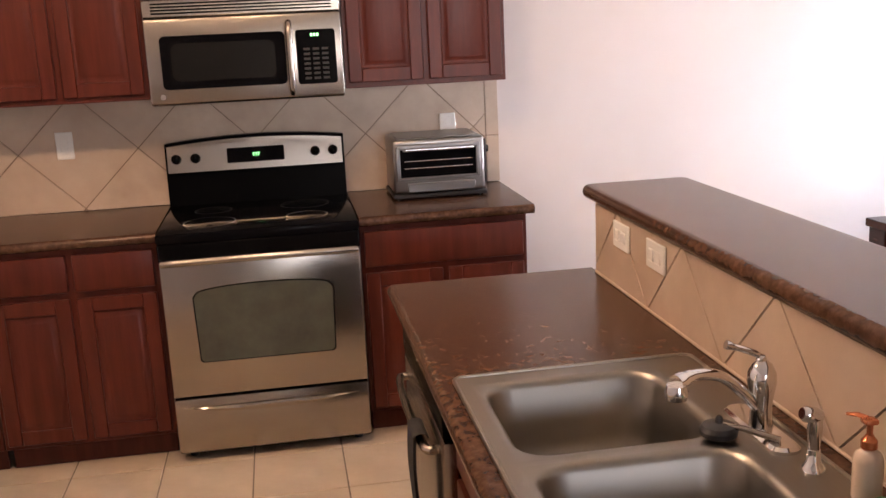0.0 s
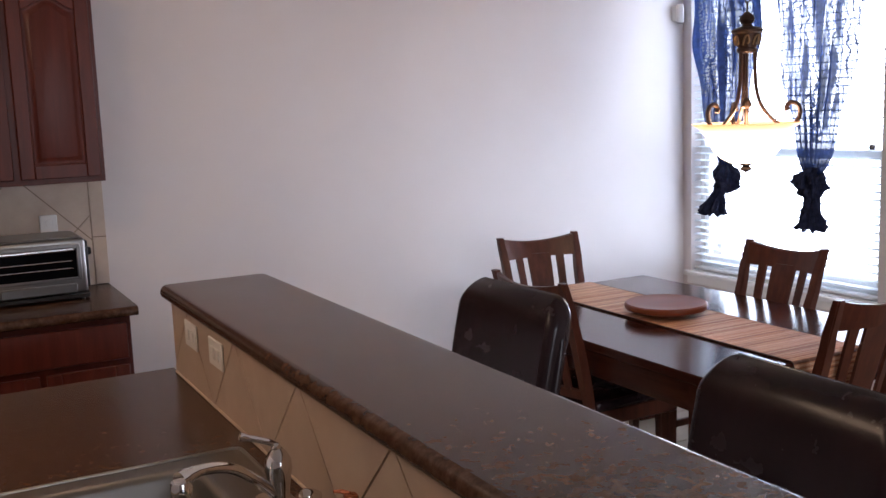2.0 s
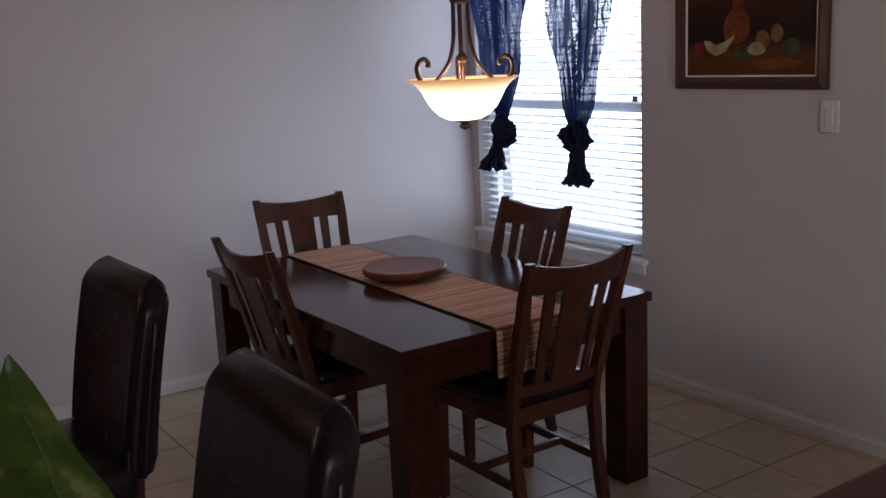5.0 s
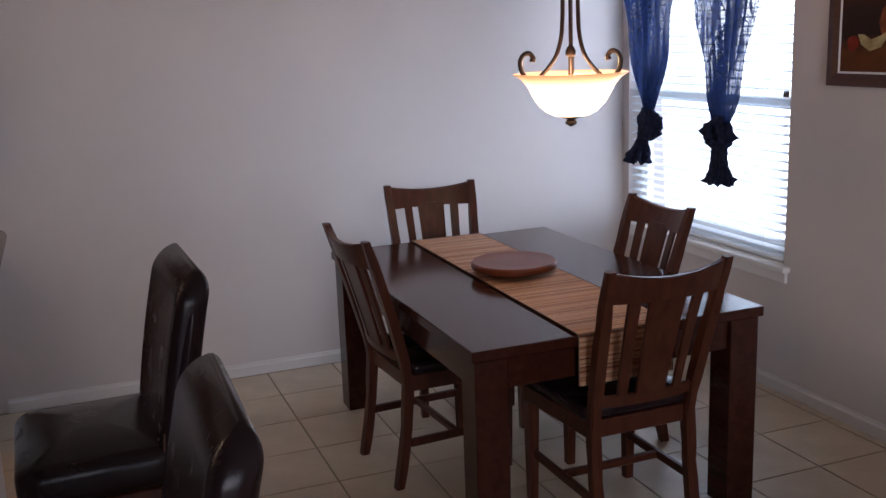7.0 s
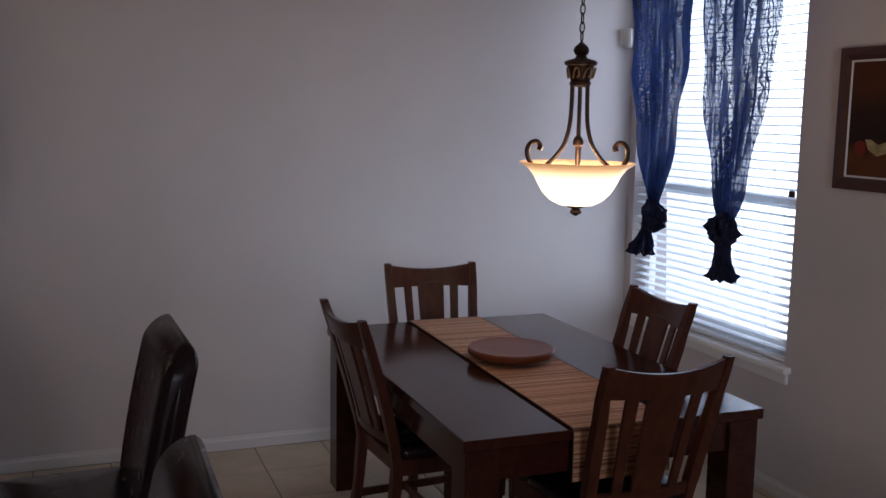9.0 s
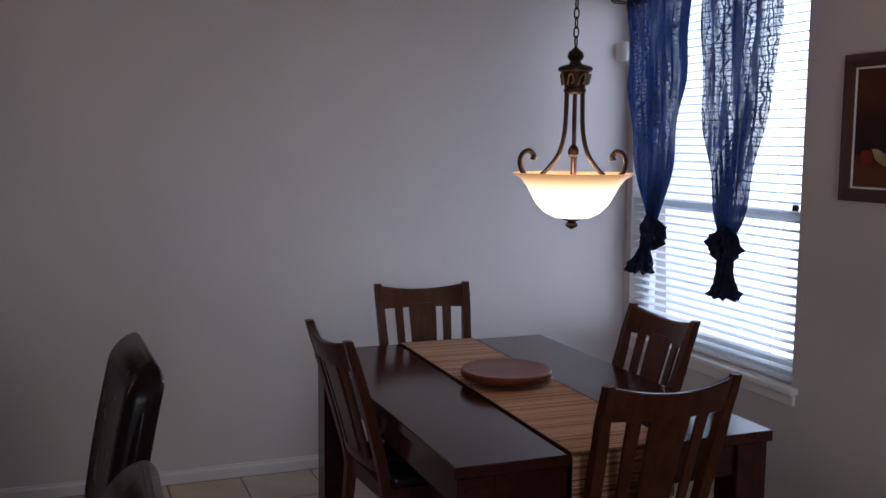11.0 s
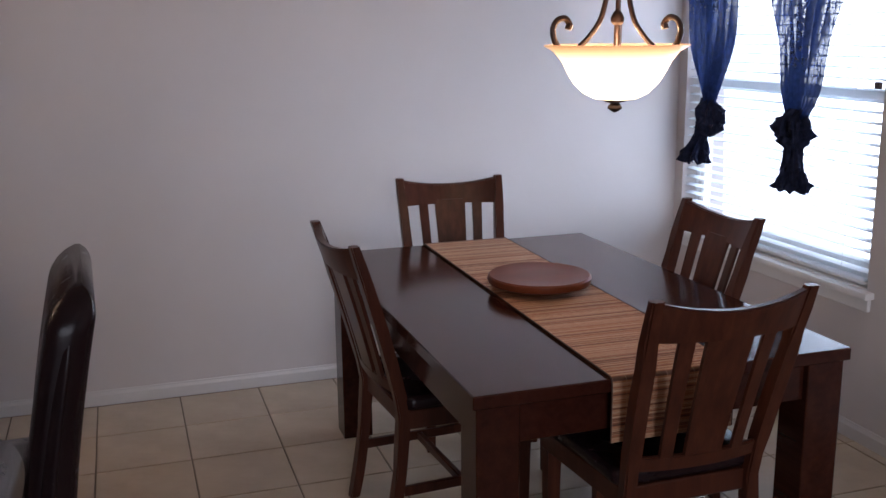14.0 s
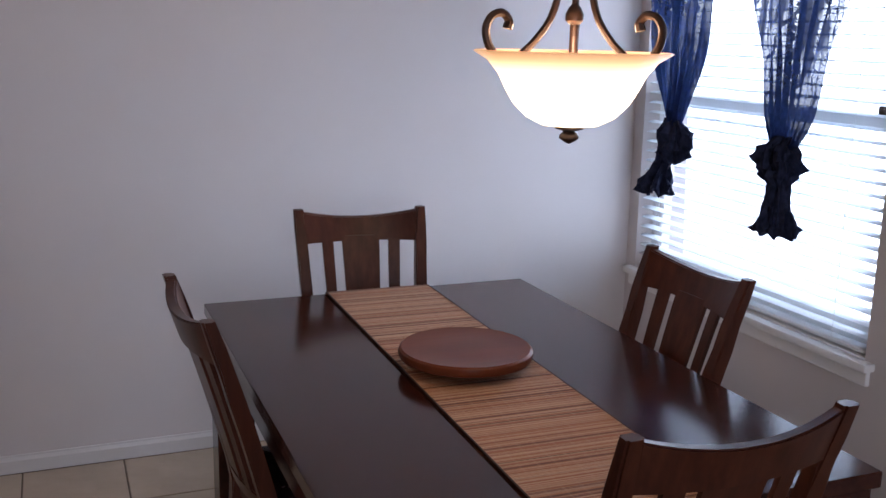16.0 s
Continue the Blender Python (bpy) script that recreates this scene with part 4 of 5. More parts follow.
def door(parent, x0, x1, z0, z1, y, arch=0.0, name="door", stile=0.055):
    """A raised-panel front; y is the carcass face, the front stands 20 mm proud towards -y."""
    t = 0.020
    d = part(name, box((x0 + 0.002, y - 0.0025, z0 + 0.002), (x1 - 0.002, y, z1 - 0.002), 0), M_CHERRY, parent)
    for xa in (x0, x1 - stile):
        part("stile", box((xa, y - t, z0), (xa + stile, y - 0.0026, z1), 0.004), M_CHERRY, d)
    part("bottom_rail", box((x0 + stile, y - t + 0.0005, z0), (x1 - stile, y - 0.0026, z0 + stile), 0.003), M_CHERRY, d)
    ix0, ix1, iz0, iz1 = x0 + stile, x1 - stile, z0 + stile, z1 - stile
    top = outline(ix0, ix1, iz0, iz1, arch)[2:]
    if arch:
        part("top_rail", prism([(p[0], y - t + 0.0005, p[1]) for p in [(ix0, z1), (ix1, z1)] + top], (0, t - 0.0032, 0), 0.002), M_CHERRY, d)
    else:
        part("top_rail", box((ix0, y - t + 0.0005, iz1), (ix1, y - 0.0026, z1), 0.003), M_CHERRY, d)
    def ring(i, yy):
        a = max(0.0, arch)
        return [(p[0], yy, p[1]) for p in outline(ix0 + i, ix1 - i, iz0 + i, iz1 - i, a)]
    part("panel", loft([ring(0, y - 0.003), ring(0, y - 0.010), ring(0.007, y - 0.008), ring(0.010, y - 0.008), ring(0.026, y - 0.017), ring(0.030, y - 0.018)]), M_CHERRY, d)
    return d


def cabinet(name, x0, x1, y0, y1, z0, z1, label, group):
    c = thing(name, pose((x0 + x1) / 2, y1, z0), label, "cabinet", group)
    w, dpt, h = (x1 - x0) / 2, y1 - y0, z1 - z0
    part("body", box((-w + 0.001, -dpt, 0), (w - 0.001, -0.003, h), 0.002), M_CHERRY, c)
    return c, w, dpt, h


def upper(x0, x1, z0, z1, arch):
    c, w, dpt, h = cabinet("wall_cabinet", x0, x1, YW - 0.33, YW, z0, z1, "cherry wall cabinet with two raised-panel doors", "cherry wall cabinets")
    door(c, -w + 0.018, -0.012, 0.022, h - 0.03, -dpt, arch)
    door(c, 0.012, w - 0.018, 0.022, h - 0.03, -dpt, arch)
    return c


UZ, UT = 1.398, 2.215
upper(0.767, 1.441, UZ, UT, 0.045)
upper(0.0, 0.765, 1.797, UT, 0.0)
upper(-0.68, -0.003, UZ, UT, 0.045)
upper(-1.36, -0.682, UZ, UT, 0.045)
setting("soffit", box((X0, YW - 0.36, UT + 0.30), (1.46, YW - 0.001, CEIL), 0), M_WALL, "painted soffit above the wall cabinets")


def base_unit(x0, x1, wide_drawer):
    c, w, dpt, h = cabinet("base_cabinet", x0, x1, 4.385, YW, 0.10, 0.878, "cherry base cabinet with drawer over two doors", "cherry base cabinets")
    part("toe_kick", box((-w + 0.01, -dpt + 0.06, -0.10), (w - 0.01, -dpt + 0.08, 0), 0.001), M_CHERRY, c)
    dr = [(-w + 0.018, w - 0.018)] if wide_drawer else [(-w + 0.018, -0.012), (0.012, w - 0.018)]
    for a, b in dr:
        part("drawer", box((a, -dpt - 0.019, h - 0.165), (b, -dpt, h - 0.022), 0.006, 2), M_CHERRY, c)
    door(c, -w + 0.018, -0.012, 0.02, h - 0.19, -dpt)
    door(c, 0.012, w - 0.018, 0.02, h - 0.19, -dpt)


base_unit(0.762, 1.44, True)
base_unit(-0.66, -0.008, False)
base_unit(-1.32, -0.662, False)


def nosed(y0, y1, x0, x1, z):
    """A worktop strip with a rounded front edge towards -y."""
    r = 0.019
    prof = [(y1, z - 0.038), (y0 + r, z - 0.038)]
    prof += [(y0 + r - r * math.sin(a), z - 0.019 - 0.019 * math.cos(a)) for a in [math.pi * k / 8 for k in range(9)]]
    prof += [(y1, z)]
    return loft([[(x, y, zz) for y, zz in prof] for x in (x0, x1)])


for a, b in ((-1.6, -0.006), (0.763, 1.467)):
    w0 = thing("worktop", pose(0, 0, 0), "brown stone-patterned laminate worktop on cherry base cabinets", "worktop", "laminate worktops")
    part("slab", nosed(4.345, YW - 0.002, a, b, 0.919), M_STONE, w0)

# ---- range ----
rg = thing("range", pose(0.378, YW - 0.01, 0), "stainless freestanding electric range with black glass cooktop", "stove")
part("body", box((-0.376, -0.66, 0.03), (0.376, 0, 0.885), 0.003), M_BLACK, rg)
for sx in (-1, 1):
    part("foot", lathe([(0.018, 0), (0.016, 0.032)], 12, (sx * 0.33, -0.6, 0)), M_RUBBER, rg)
part("cooktop", box((-0.380, -0.705, 0.886), (0.380, -0.05, 0.922), 0.008, 2), M_BLACKGLASS, rg)
for cx, cy, r in ((-0.19, -0.50, 0.10), (0.19, -0.50, 0.08), (-0.19, -0.24, 0.075), (0.19, -0.24, 0.10)):
    part("burner_ring", lathe([(r - 0.002, 0.9222), (r, 0.9226), (r + 0.002, 0.9222)], 40, (cx, cy, 0), cap=False), plain("burner_mark", (0.05, 0.05, 0.05), 0.3), rg)
part("front_lip", box((-0.378, -0.70, 0.815), (0.378, -0.655, 0.885), 0.006), M_BLACK, rg)
od = part("oven_door", box((-0.376, -0.695, 0.277), (0.376, -0.661, 0.812), 0.006, 2), M_STEEL, rg)
wpts = [(-0.255, 0.425), (-0.245, 0.415), (0.245, 0.415), (0.255, 0.425), (0.262, 0.668), (0.252, 0.683)]
wpts += [(0.252 * math.cos(a), 0.683 + 0.028 * math.sin(a)) for a in [math.pi * k / 12 for k in range(1, 12)]]
wpts += [(-0.252, 0.683), (-0.262, 0.668)]
part("window_trim", prism([(x * 1.022, -0.6965, 0.55 + (z - 0.55) * 1.03) for x, z in wpts], (0, 0.004, 0)), M_BLACK, od)
part("window", prism([(x, -0.698, z) for x, z in wpts], (0, 0.003, 0)), M_OVENGLASS, od)


def bowed_handle(parent, z, y, half_, r, bow):
    pts = [(half_ * u, y - bow * (1 - u * u) - 0.028, z + 0.006 * (1 - u * u)) for u in [-1 + k / 10 for k in range(21)]]
    pts = [(-half_, y, z)] + pts + [(half_, y, z)]
    part("handle", tube(pts, r, 12, 0.8), M_STEEL, parent)


bowed_handle(od, 0.815, -0.693, 0.362, 0.0145, 0.018)
dw = part("storage_drawer", box((-0.376, -0.693, 0.045), (0.376, -0.661, 0.266), 0.006, 2), M_STEEL, rg)
part("grip", loft([[(0.34 * u, -0.693 - 0.016 * (1 - u ** 4) + dy, 0.228 - 0.026 * (1 - u * u) * s + 0.004) for dy, s in ((0.012, 0), (0, 0), (-0.004, 0.5), (0, 1.0), (0.012, 1.1))] for u in [-1 + k / 10 for k in range(21)]]), M_STEEL, dw)
bg = part("backguard", loft([[(0.382 * u, yy, 1.10 + 0.088 + 0.024 * (1 - u * u) - dz) if zt else (0.382 * u, yy + 0.01, 0.905) for yy, zt, dz in ((-0.085, 0, 0), (-0.062, 1, 0.006), (-0.055, 1, 0), (-0.012, 1, 0), (-0.012, 0, 0))] for u in [-1 + k / 10 for k in range(21)]]), M_BLACK, rg)
part("control_panel", loft([[(0.372 * u, yy, (1.10 + 0.078 + 0.022 * (1 - u * u)) if t else 1.068) for yy, t in ((-0.092, 0), (-0.074, 1), (-0.060, 1), (-0.068, 0))] for u in [-1 + k / 10 for k in range(21)]]), M_STEEL, bg)
cp = part("clock", moved(box((-0.122, -0.004, -0.032), (0.122, 0.004, 0.032), 0.004), pose(0.0, -0.085, 1.128, -9)), M_BLACKGLASS, bg)
for dx, hgt_ in ((-0.010, 0.014), (0.001, 0.014), (0.011, 0.014)):
    part("digit", moved(join(box((dx, -0.008, -0.010), (dx + 0.0022, -0.0065, -0.010 + hgt_), 0), box((dx, -0.008, -0.010 + hgt_ - 0.0022), (dx + 0.006, -0.0065, -0.010 + hgt_), 0)), pose(0.0, -0.085, 1.131, -9)), M_GREEN_LED, cp)
for kx in (-0.335, -0.255, 0.255, 0.332):
    part("knob", moved(join(lathe([(0.021, 0), (0.021, 0.008), (0.0175, 0.022), (0.012, 0.025)], 20), box((-0.004, -0.018, 0.02), (0.004, 0.018, 0.029), 0.002)), pose(kx, -0.085, 1.125, 81)), M_BLACK, bg)

# ---- microwave ----
mw = thing("microwave", pose(0.382, YW - 0.005, 1.372), "stainless over-range microwave hanging under the cabinets", "microwave")
part("body", box((-0.379, -0.36, 0), (0.379, 0, 0.405), 0.004), M_BLACK, mw)
fr = part("fascia", box((-0.380, -0.395, 0.004), (0.380, -0.361, 0.335), 0.010, 3), M_STEEL, mw)
vt = part("vent", box((-0.380, -0.390, 0.337), (0.380, -0.361, 0.405), 0.005), M_STEEL, mw)
for k in range(4):
    part("louvre", box((-0.345, -0.3945, 0.350 + k * 0.012), (0.345, -0.389, 0.3555 + k * 0.012), 0.001), M_BLACK, vt)
part("door_glass", prism([(x, -0.399, z) for x, z in rounded(-0.085, 0.165, 0.48, 0.205, 0.02)], (0, 0.006, 0)), M_BLACKGLASS, fr)
part("screen", prism([(x, -0.4002, z) for x, z in rounded(-0.085, 0.165, 0.40, 0.145, 0.03)], (0, 0.003, 0)), plain("microwave_screen", (0.009, 0.009, 0.009), 0.2, spec=0.12), fr)
kp = part("keypad", prism([(x, -0.399, z) for x, z in rounded(0.275, 0.163, 0.155, 0.212, 0.012)], (0, 0.006, 0)), M_BLACKGLASS, fr)
key_m = plain("keypad_print", (0.014, 0.014, 0.014), 0.5)
for i in range(7):
    for j in range(3):
        part("button", box((0.225 + j * 0.036, -0.4002, 0.075 + i * 0.019), (0.25 + j * 0.036, -0.3985, 0.084 + i * 0.019), 0.0005), key_m, kp)
part("display", box((0.235, -0.4003, 0.238), (0.315, -0.3985, 0.258), 0.0005), M_BLACKGLASS, kp)
for dx in (0.256, 0.268, 0.28):
    part("digit", box((dx, -0.4012, 0.243), (dx + 0.007, -0.4002, 0.254), 0), M_GREEN_LED, kp)
hp = [(0.172, -0.395, 0.30), (0.172, -0.425, 0.292), (0.172, -0.438, 0.25), (0.172, -0.442, 0.165), (0.172, -0.438, 0.08), (0.172, -0.425, 0.035), (0.172, -0.395, 0.026)]
part("handle", tube(curve(hp, 6), 0.0125, 12), M_STEEL, mw)
part("badge", moved(lathe([(0.012, 0), (0.011, 0.002)], 20), pose(-0.33, -0.395, 0.035, 90)), M_CHROME, fr)

# ---- toaster oven ----
to = thing("toaster_oven", pose(1.138, 4.78, 0.919), "silver toaster oven with glass door on the worktop", "toaster oven")
part("body", join(box((-0.195, -0.13, 0.025), (0.195, 0.15, 0.255), 0.014, 3), box((-0.175, -0.12, 0.255), (0.175, 0.13, 0.262), 0.003)), M_TOASTER, to)
part("base", box((-0.20, -0.14, 0.008), (0.20, 0.15, 0.028), 0.004), M_RUBBER, to)
td = part("glass_door", prism([(x, -0.140, z) for x, z in rounded(-0.005, 0.155, 0.335, 0.125, 0.012)], (0, 0.009, 0)), M_BLACKGLASS, to)
part("door_trim", join(box((-0.178, -0.146, 0.215), (0.172, -0.131, 0.236), 0.004), box((-0.184, -0.146, 0.085), (-0.166, -0.131, 0.228), 0.003), box((0.156, -0.146, 0.085), (0.174, -0.131, 0.228), 0.003), box((-0.178, -0.146, 0.085), (0.172, -0.131, 0.098), 0.003)), M_TOASTER, td)
part("handle", tube([(-0.15, -0.146, 0.212), (-0.145, -0.168, 0.215), (0.14, -0.168, 0.215), (0.145, -0.146, 0.212)], 0.007, 10), M_CHROME, td)
for zz in (0.135, 0.165):
    part("rack", tube([(-0.15, -0.143, zz), (0.14, -0.143, zz)], 0.0025, 6), M_CHROME, td)
part("crumb_tray", box((-0.14, -0.152, 0.034), (0.15, -0.128, 0.072), 0.004), M_TOASTER, to)
part("side_panel", box((0.192, -0.115, 0.05), (0.206, 0.10, 0.24), 0.006, 2), M_RUBBER, to)
part("knob", moved(lathe([(0.018, 0), (0.015, 0.018)], 16), pose(0.206, -0.06, 0.19, 0, 90)), M_RUBBER, to)
for sx in (-1, 1):
    for yy in (-0.11, 0.12):
        part("foot", lathe([(0.012, 0), (0.012, 0.009)], 10, (sx * 0.17, yy, 0)), M_RUBBER, to)


def outlet(m, kind, group):
    o = thing("wall_outlet", m, "white plastic %s plate on the beige splashback" % kind, "outlet", group)
    part("plate", box((-0.036, -0.006, -0.058), (0.036, 0, 0.058), 0.003), M_PLATE, o)
    for zz in (-0.022, 0.022):
        part("socket", box((-0.015, -0.009, zz - 0.015), (0.015, -0.006, zz + 0.015), 0.003), M_PLATE, o)
    return o


outlet(pose(1.238, YW - 0.0115, 1.188), "outlet", "wall outlets")
outlet(pose(-0.418, YW - 0.0115, 1.205), "outlet", "wall outlets")

# ---- festive ornament on the cabinet door ----
orn = thing("hanging_ornament", pose(0.50, YW - 0.358, 2.05), "silver icicle garland with a small star on the cabinet", "ornament")
part("cord", tube([(-0.10, 0, 0.0), (0.08, 0, 0.0)], 0.004, 6), M_STAR, orn)
for i, (dx, ln) in enumerate(((-0.09, 0.12), (-0.065, 0.10), (-0.035, 0.11), (0.0, 0.08), (0.055, 0.075))):
    part("icicle", tube([(dx, 0, 0), (dx + 0.003, -0.002, -ln)], [0.007, 0.002], 6), M_STAR, orn)
star = [((0.030 if k % 2 == 0 else 0.012) * math.sin(math.pi * k / 5), (0.030 if k % 2 == 0 else 0.012) * math.cos(math.pi * k / 5)) for k in range(10)]
part("star", prism([(0.030 + x, -0.008, -0.105 + z) for x, z in star], (0, 0.006, 0)), M_STAR, orn)
part("star_cord", tube([(0.03, -0.005, 0), (0.03, -0.005, -0.08)], 0.002, 5), M_STAR, orn)

# ---- peninsula ----
PY0, PY1 = 0.92, 3.245
pony = setting("wall_peninsula", box((1.372, PY0, 0), (1.575, PY1, 1.123), 0), M_WALL, "low wall carrying the raised bar")
bar = thing("bar_counter", pose(1.505, (PY0 + PY1) / 2, 1.123), "raised bar top in brown stone-patterned laminate with rounded edge", "bar top")
bx, by0, by1 = 0.166, -(PY1 - PY0) / 2 - 0.09, (PY1 - PY0) / 2 + 0.098
brings = []
for k in range(9):
    a = math.pi * k / 8
    i = 0.020 * (1 - math.sin(a))
    brings.append([(x, y, 0.022 - 0.020 * math.cos(a)) for x, y in rounded(0, (by0 + by1) / 2, 2 * (bx - i), by1 - by0 - 2 * i, 0.012 + 0.02 - i, 3)])
part("slab", loft([brings[0], brings[-1]]), M_STONE, bar)
part("rolled_edge", loft(brings, cap=False), M_STONE, bar)

ctr = thing("peninsula_worktop", pose(1.07, (PY0 + PY1) / 2, 0.881), "brown stone-patterned laminate worktop with a sink cut-out", "worktop")
sx0, sx1, sy0, sy1 = 0.802, 1.312, 1.635, 2.500     # sink outline
xs = [0.772, sx0 + 0.015, sx1 - 0.015, 1.3605]
ys = [PY0 - 0.01, sy0 + 0.015, sy1 - 0.015, PY1 + 0.06]
bm = bmesh.new()
gv = [[[bm.verts.new((x - 1.07, y - (PY0 + PY1) / 2, z)) for z in (0, 0.038)] for y in ys] for x in xs]
for i in range(3):
    for j in range(3):
        if (i, j) == (1, 1):
            continue
        for k in (0, 1):
            bm.faces.new([gv[a][b][k] for a, b in ((i, j), (i + 1, j), (i + 1, j + 1), (i, j + 1))])
for loop in ([(0, 0), (0, 1), (0, 2), (0, 3), (1, 3), (2, 3), (3, 3), (3, 2), (3, 1), (3, 0), (2, 0), (1, 0)], [(1, 1), (1, 2), (2, 2), (2, 1)]):
    for p, q in zip(loop, loop[1:] + loop[:1]):
        bm.faces.new([gv[p[0]][p[1]][0], gv[q[0]][q[1]][0], gv[q[0]][q[1]][1], gv[p[0]][p[1]][1]])
part("slab", bm, M_STONE, ctr, smooth=False)
edge = [(0.7725 - 0.0195 * math.sin(a), 0.019 - 0.019 * math.cos(a)) for a in [math.pi * k / 8 for k in range(9)]]
part("nosing", loft([[(x - 1.07, y, z) for x, z in edge] for y in (ys[0] - (PY0 + PY1) / 2, ys[3] - (PY0 + PY1) / 2)]), M_STONE, ctr)

setting("trim_peninsula", box((1.3505, PY0, 0.9195), (1.3615, PY1, 0.9265), 0.002), M_SPLASH, "narrow tile bead along the worktop")

pb = thing("sink_cabinet", pose(1.09, 1.78, 0), "cherry base cabinet under the sink", "cabinet", "cherry base cabinets")
part("body", box((-0.27, -0.84, 0.10), (0.268, 0.78, 0.70), 0.002), M_CHERRY, pb)
part("toe_kick", box((-0.20, -0.83, 0), (0.26, 0.77, 0.10), 0.001), M_CHERRY, pb)
part("false_front", box((-0.289, -0.42, 0.715), (-0.262, 0.74, 0.865), 0.005), M_CHERRY, pb)
part("face", box((-0.27, -0.84, 0.70), (-0.255, 0.78, 0.876), 0.001), M_CHERRY, pb)
for a, b in ((-0.82, -0.44), (-0.42, 0.15), (0.17, 0.74)):
    dd = part("door", box((-0.290, a, 0.12), (-0.271, b, 0.69), 0.005, 2), M_CHERRY, pb)
    part("panel", box((-0.295, a + 0.06, 0.18), (-0.289, b - 0.06, 0.63), 0.004), M_CHERRY, dd)

dwm = thing("dishwasher", pose(1.08, 2.875, 0), "stainless dishwasher with black control strip under the worktop", "dishwasher")
part("body", box((-0.26, -0.30, 0.02), (0.278, 0.36, 0.876), 0.003), M_BLACK, dwm)
dq = part("door", box((-0.296, -0.298, 0.115), (-0.262, 0.355, 0.745), 0.006, 2), M_STEEL, dwm)
part("control_strip", box((-0.298, -0.298, 0.752), (-0.262, 0.355, 0.872), 0.006, 2), M_BLACK, dwm)
part("handle", tube(curve([(-0.296, -0.22, 0.70), (-0.325, -0.20, 0.70), (-0.332, 0.03, 0.70), (-0.325, 0.25, 0.70), (-0.296, 0.27, 0.70)], 5), 0.011, 10), M_STEEL, dq)
tl_ = thing("dish_towel", pose(0.748, 2.74, 0.713), "black dish towel folded over the dishwasher handle", "towel")
rg_ = []
for k in range(13):
    f = k / 12
    wv = 0.004 * math.sin(9 * f)
    rg_.append([(-0.016 - wv + dx, dy * (1 + 0.25 * f), -0.46 * f) for dx, dy in ((0, -0.05), (0.004 * math.sin(5 * f), 0.0), (0, 0.05), (0.007, 0.05), (0.009, 0.0), (0.007, -0.05))])
part("cloth", loft(rg_), M_CLOTH, tl_)
part("fold", loft([[(0.017 * -math.cos(a) + dx, y, 0.012 * math.sin(a)) for y, dx in ((-0.05, 0), (0.05, 0), (0.05, 0.004), (-0.05, 0.004))] for a in [math.pi * k / 8 for k in range(9)]]), M_CLOTH, tl_)

# ---- sink ----
sk = thing("kitchen_sink", pose((sx0 + sx1) / 2, (sy0 + sy1) / 2, 0.919), "stainless double-bowl drop-in kitchen sink", "sink")
sw_, sh_ = (sx1 - sx0) / 2, (sy1 - sy0) / 2
bowls = [(-sw_ + 0.035, sw_ - 0.105, 0.025, sh_ - 0.055), (-sw_ + 0.035, sw_ - 0.105, -sh_ + 0.05, -0.012)]
xs = [-sw_, bowls[0][0] - 0.012, bowls[0][1] + 0.012, sw_]
ys = [-sh_, bowls[1][2] - 0.012, bowls[1][3] + 0.012, bowls[0][2] - 0.012, bowls[0][3] + 0.012, sh_]
bm = bmesh.new()
gv = [[bm.verts.new((x, y, 0.004)) for y in ys] for x in xs]
for i in range(3):
    for j in range(5):
        if i == 1 and j in (1, 3):
            continue
        bm.faces.new([gv[i][j], gv[i + 1][j], gv[i + 1][j + 1], gv[i][j + 1]])
part("deck", bm, M_SINK, sk)
lip = rounded(0, 0, 2 * sw_ + 0.006, 2 * sh_ + 0.006, 0.02, 4)
part("rim", tube([(x, y, 0.004) for x, y in lip + lip[:2]], 0.0045, 8), M_SINK, sk)
for bx0, bx1, b0, b1 in bowls:
    cx, cy, w, h = (bx0 + bx1) / 2, (b0 + b1) / 2, bx1 - bx0, b1 - b0
    rings = [[(x, y, 0.004) for x, y in rounded(cx, cy, w + 0.024, h + 0.024, 0.0005, 6)]]
    for i, z, r in ((0.0, 0.005, 0.065), (0.006, 0.001, 0.062), (0.012, -0.008, 0.06), (0.020, -0.12, 0.06), (0.026, -0.150, 0.06), (0.045, -0.172, 0.06), (0.075, -0.180, 0.05), (0.12, -0.182, 0.03)):
        rings.append([(x, y, z) for x, y in rounded(cx, cy, w - 2 * i, h - 2 * i, r, 6)])
    bm = loft(rings, cap=False)
    bm.faces.new([bm.verts[j] for j in range(len(bm.verts) - len(rings[0]), len(bm.verts))]) if bm.verts.ensure_lookup_table() is None else None
    bw = part("bowl", bm, M_SINK, sk)
    part("drain", lathe([(0.045, 0), (0.04, 0.003), (0.03, -0.001), (0.01, -0.002)], 24, (cx, cy, -0.182)), M_CHROME, bw)

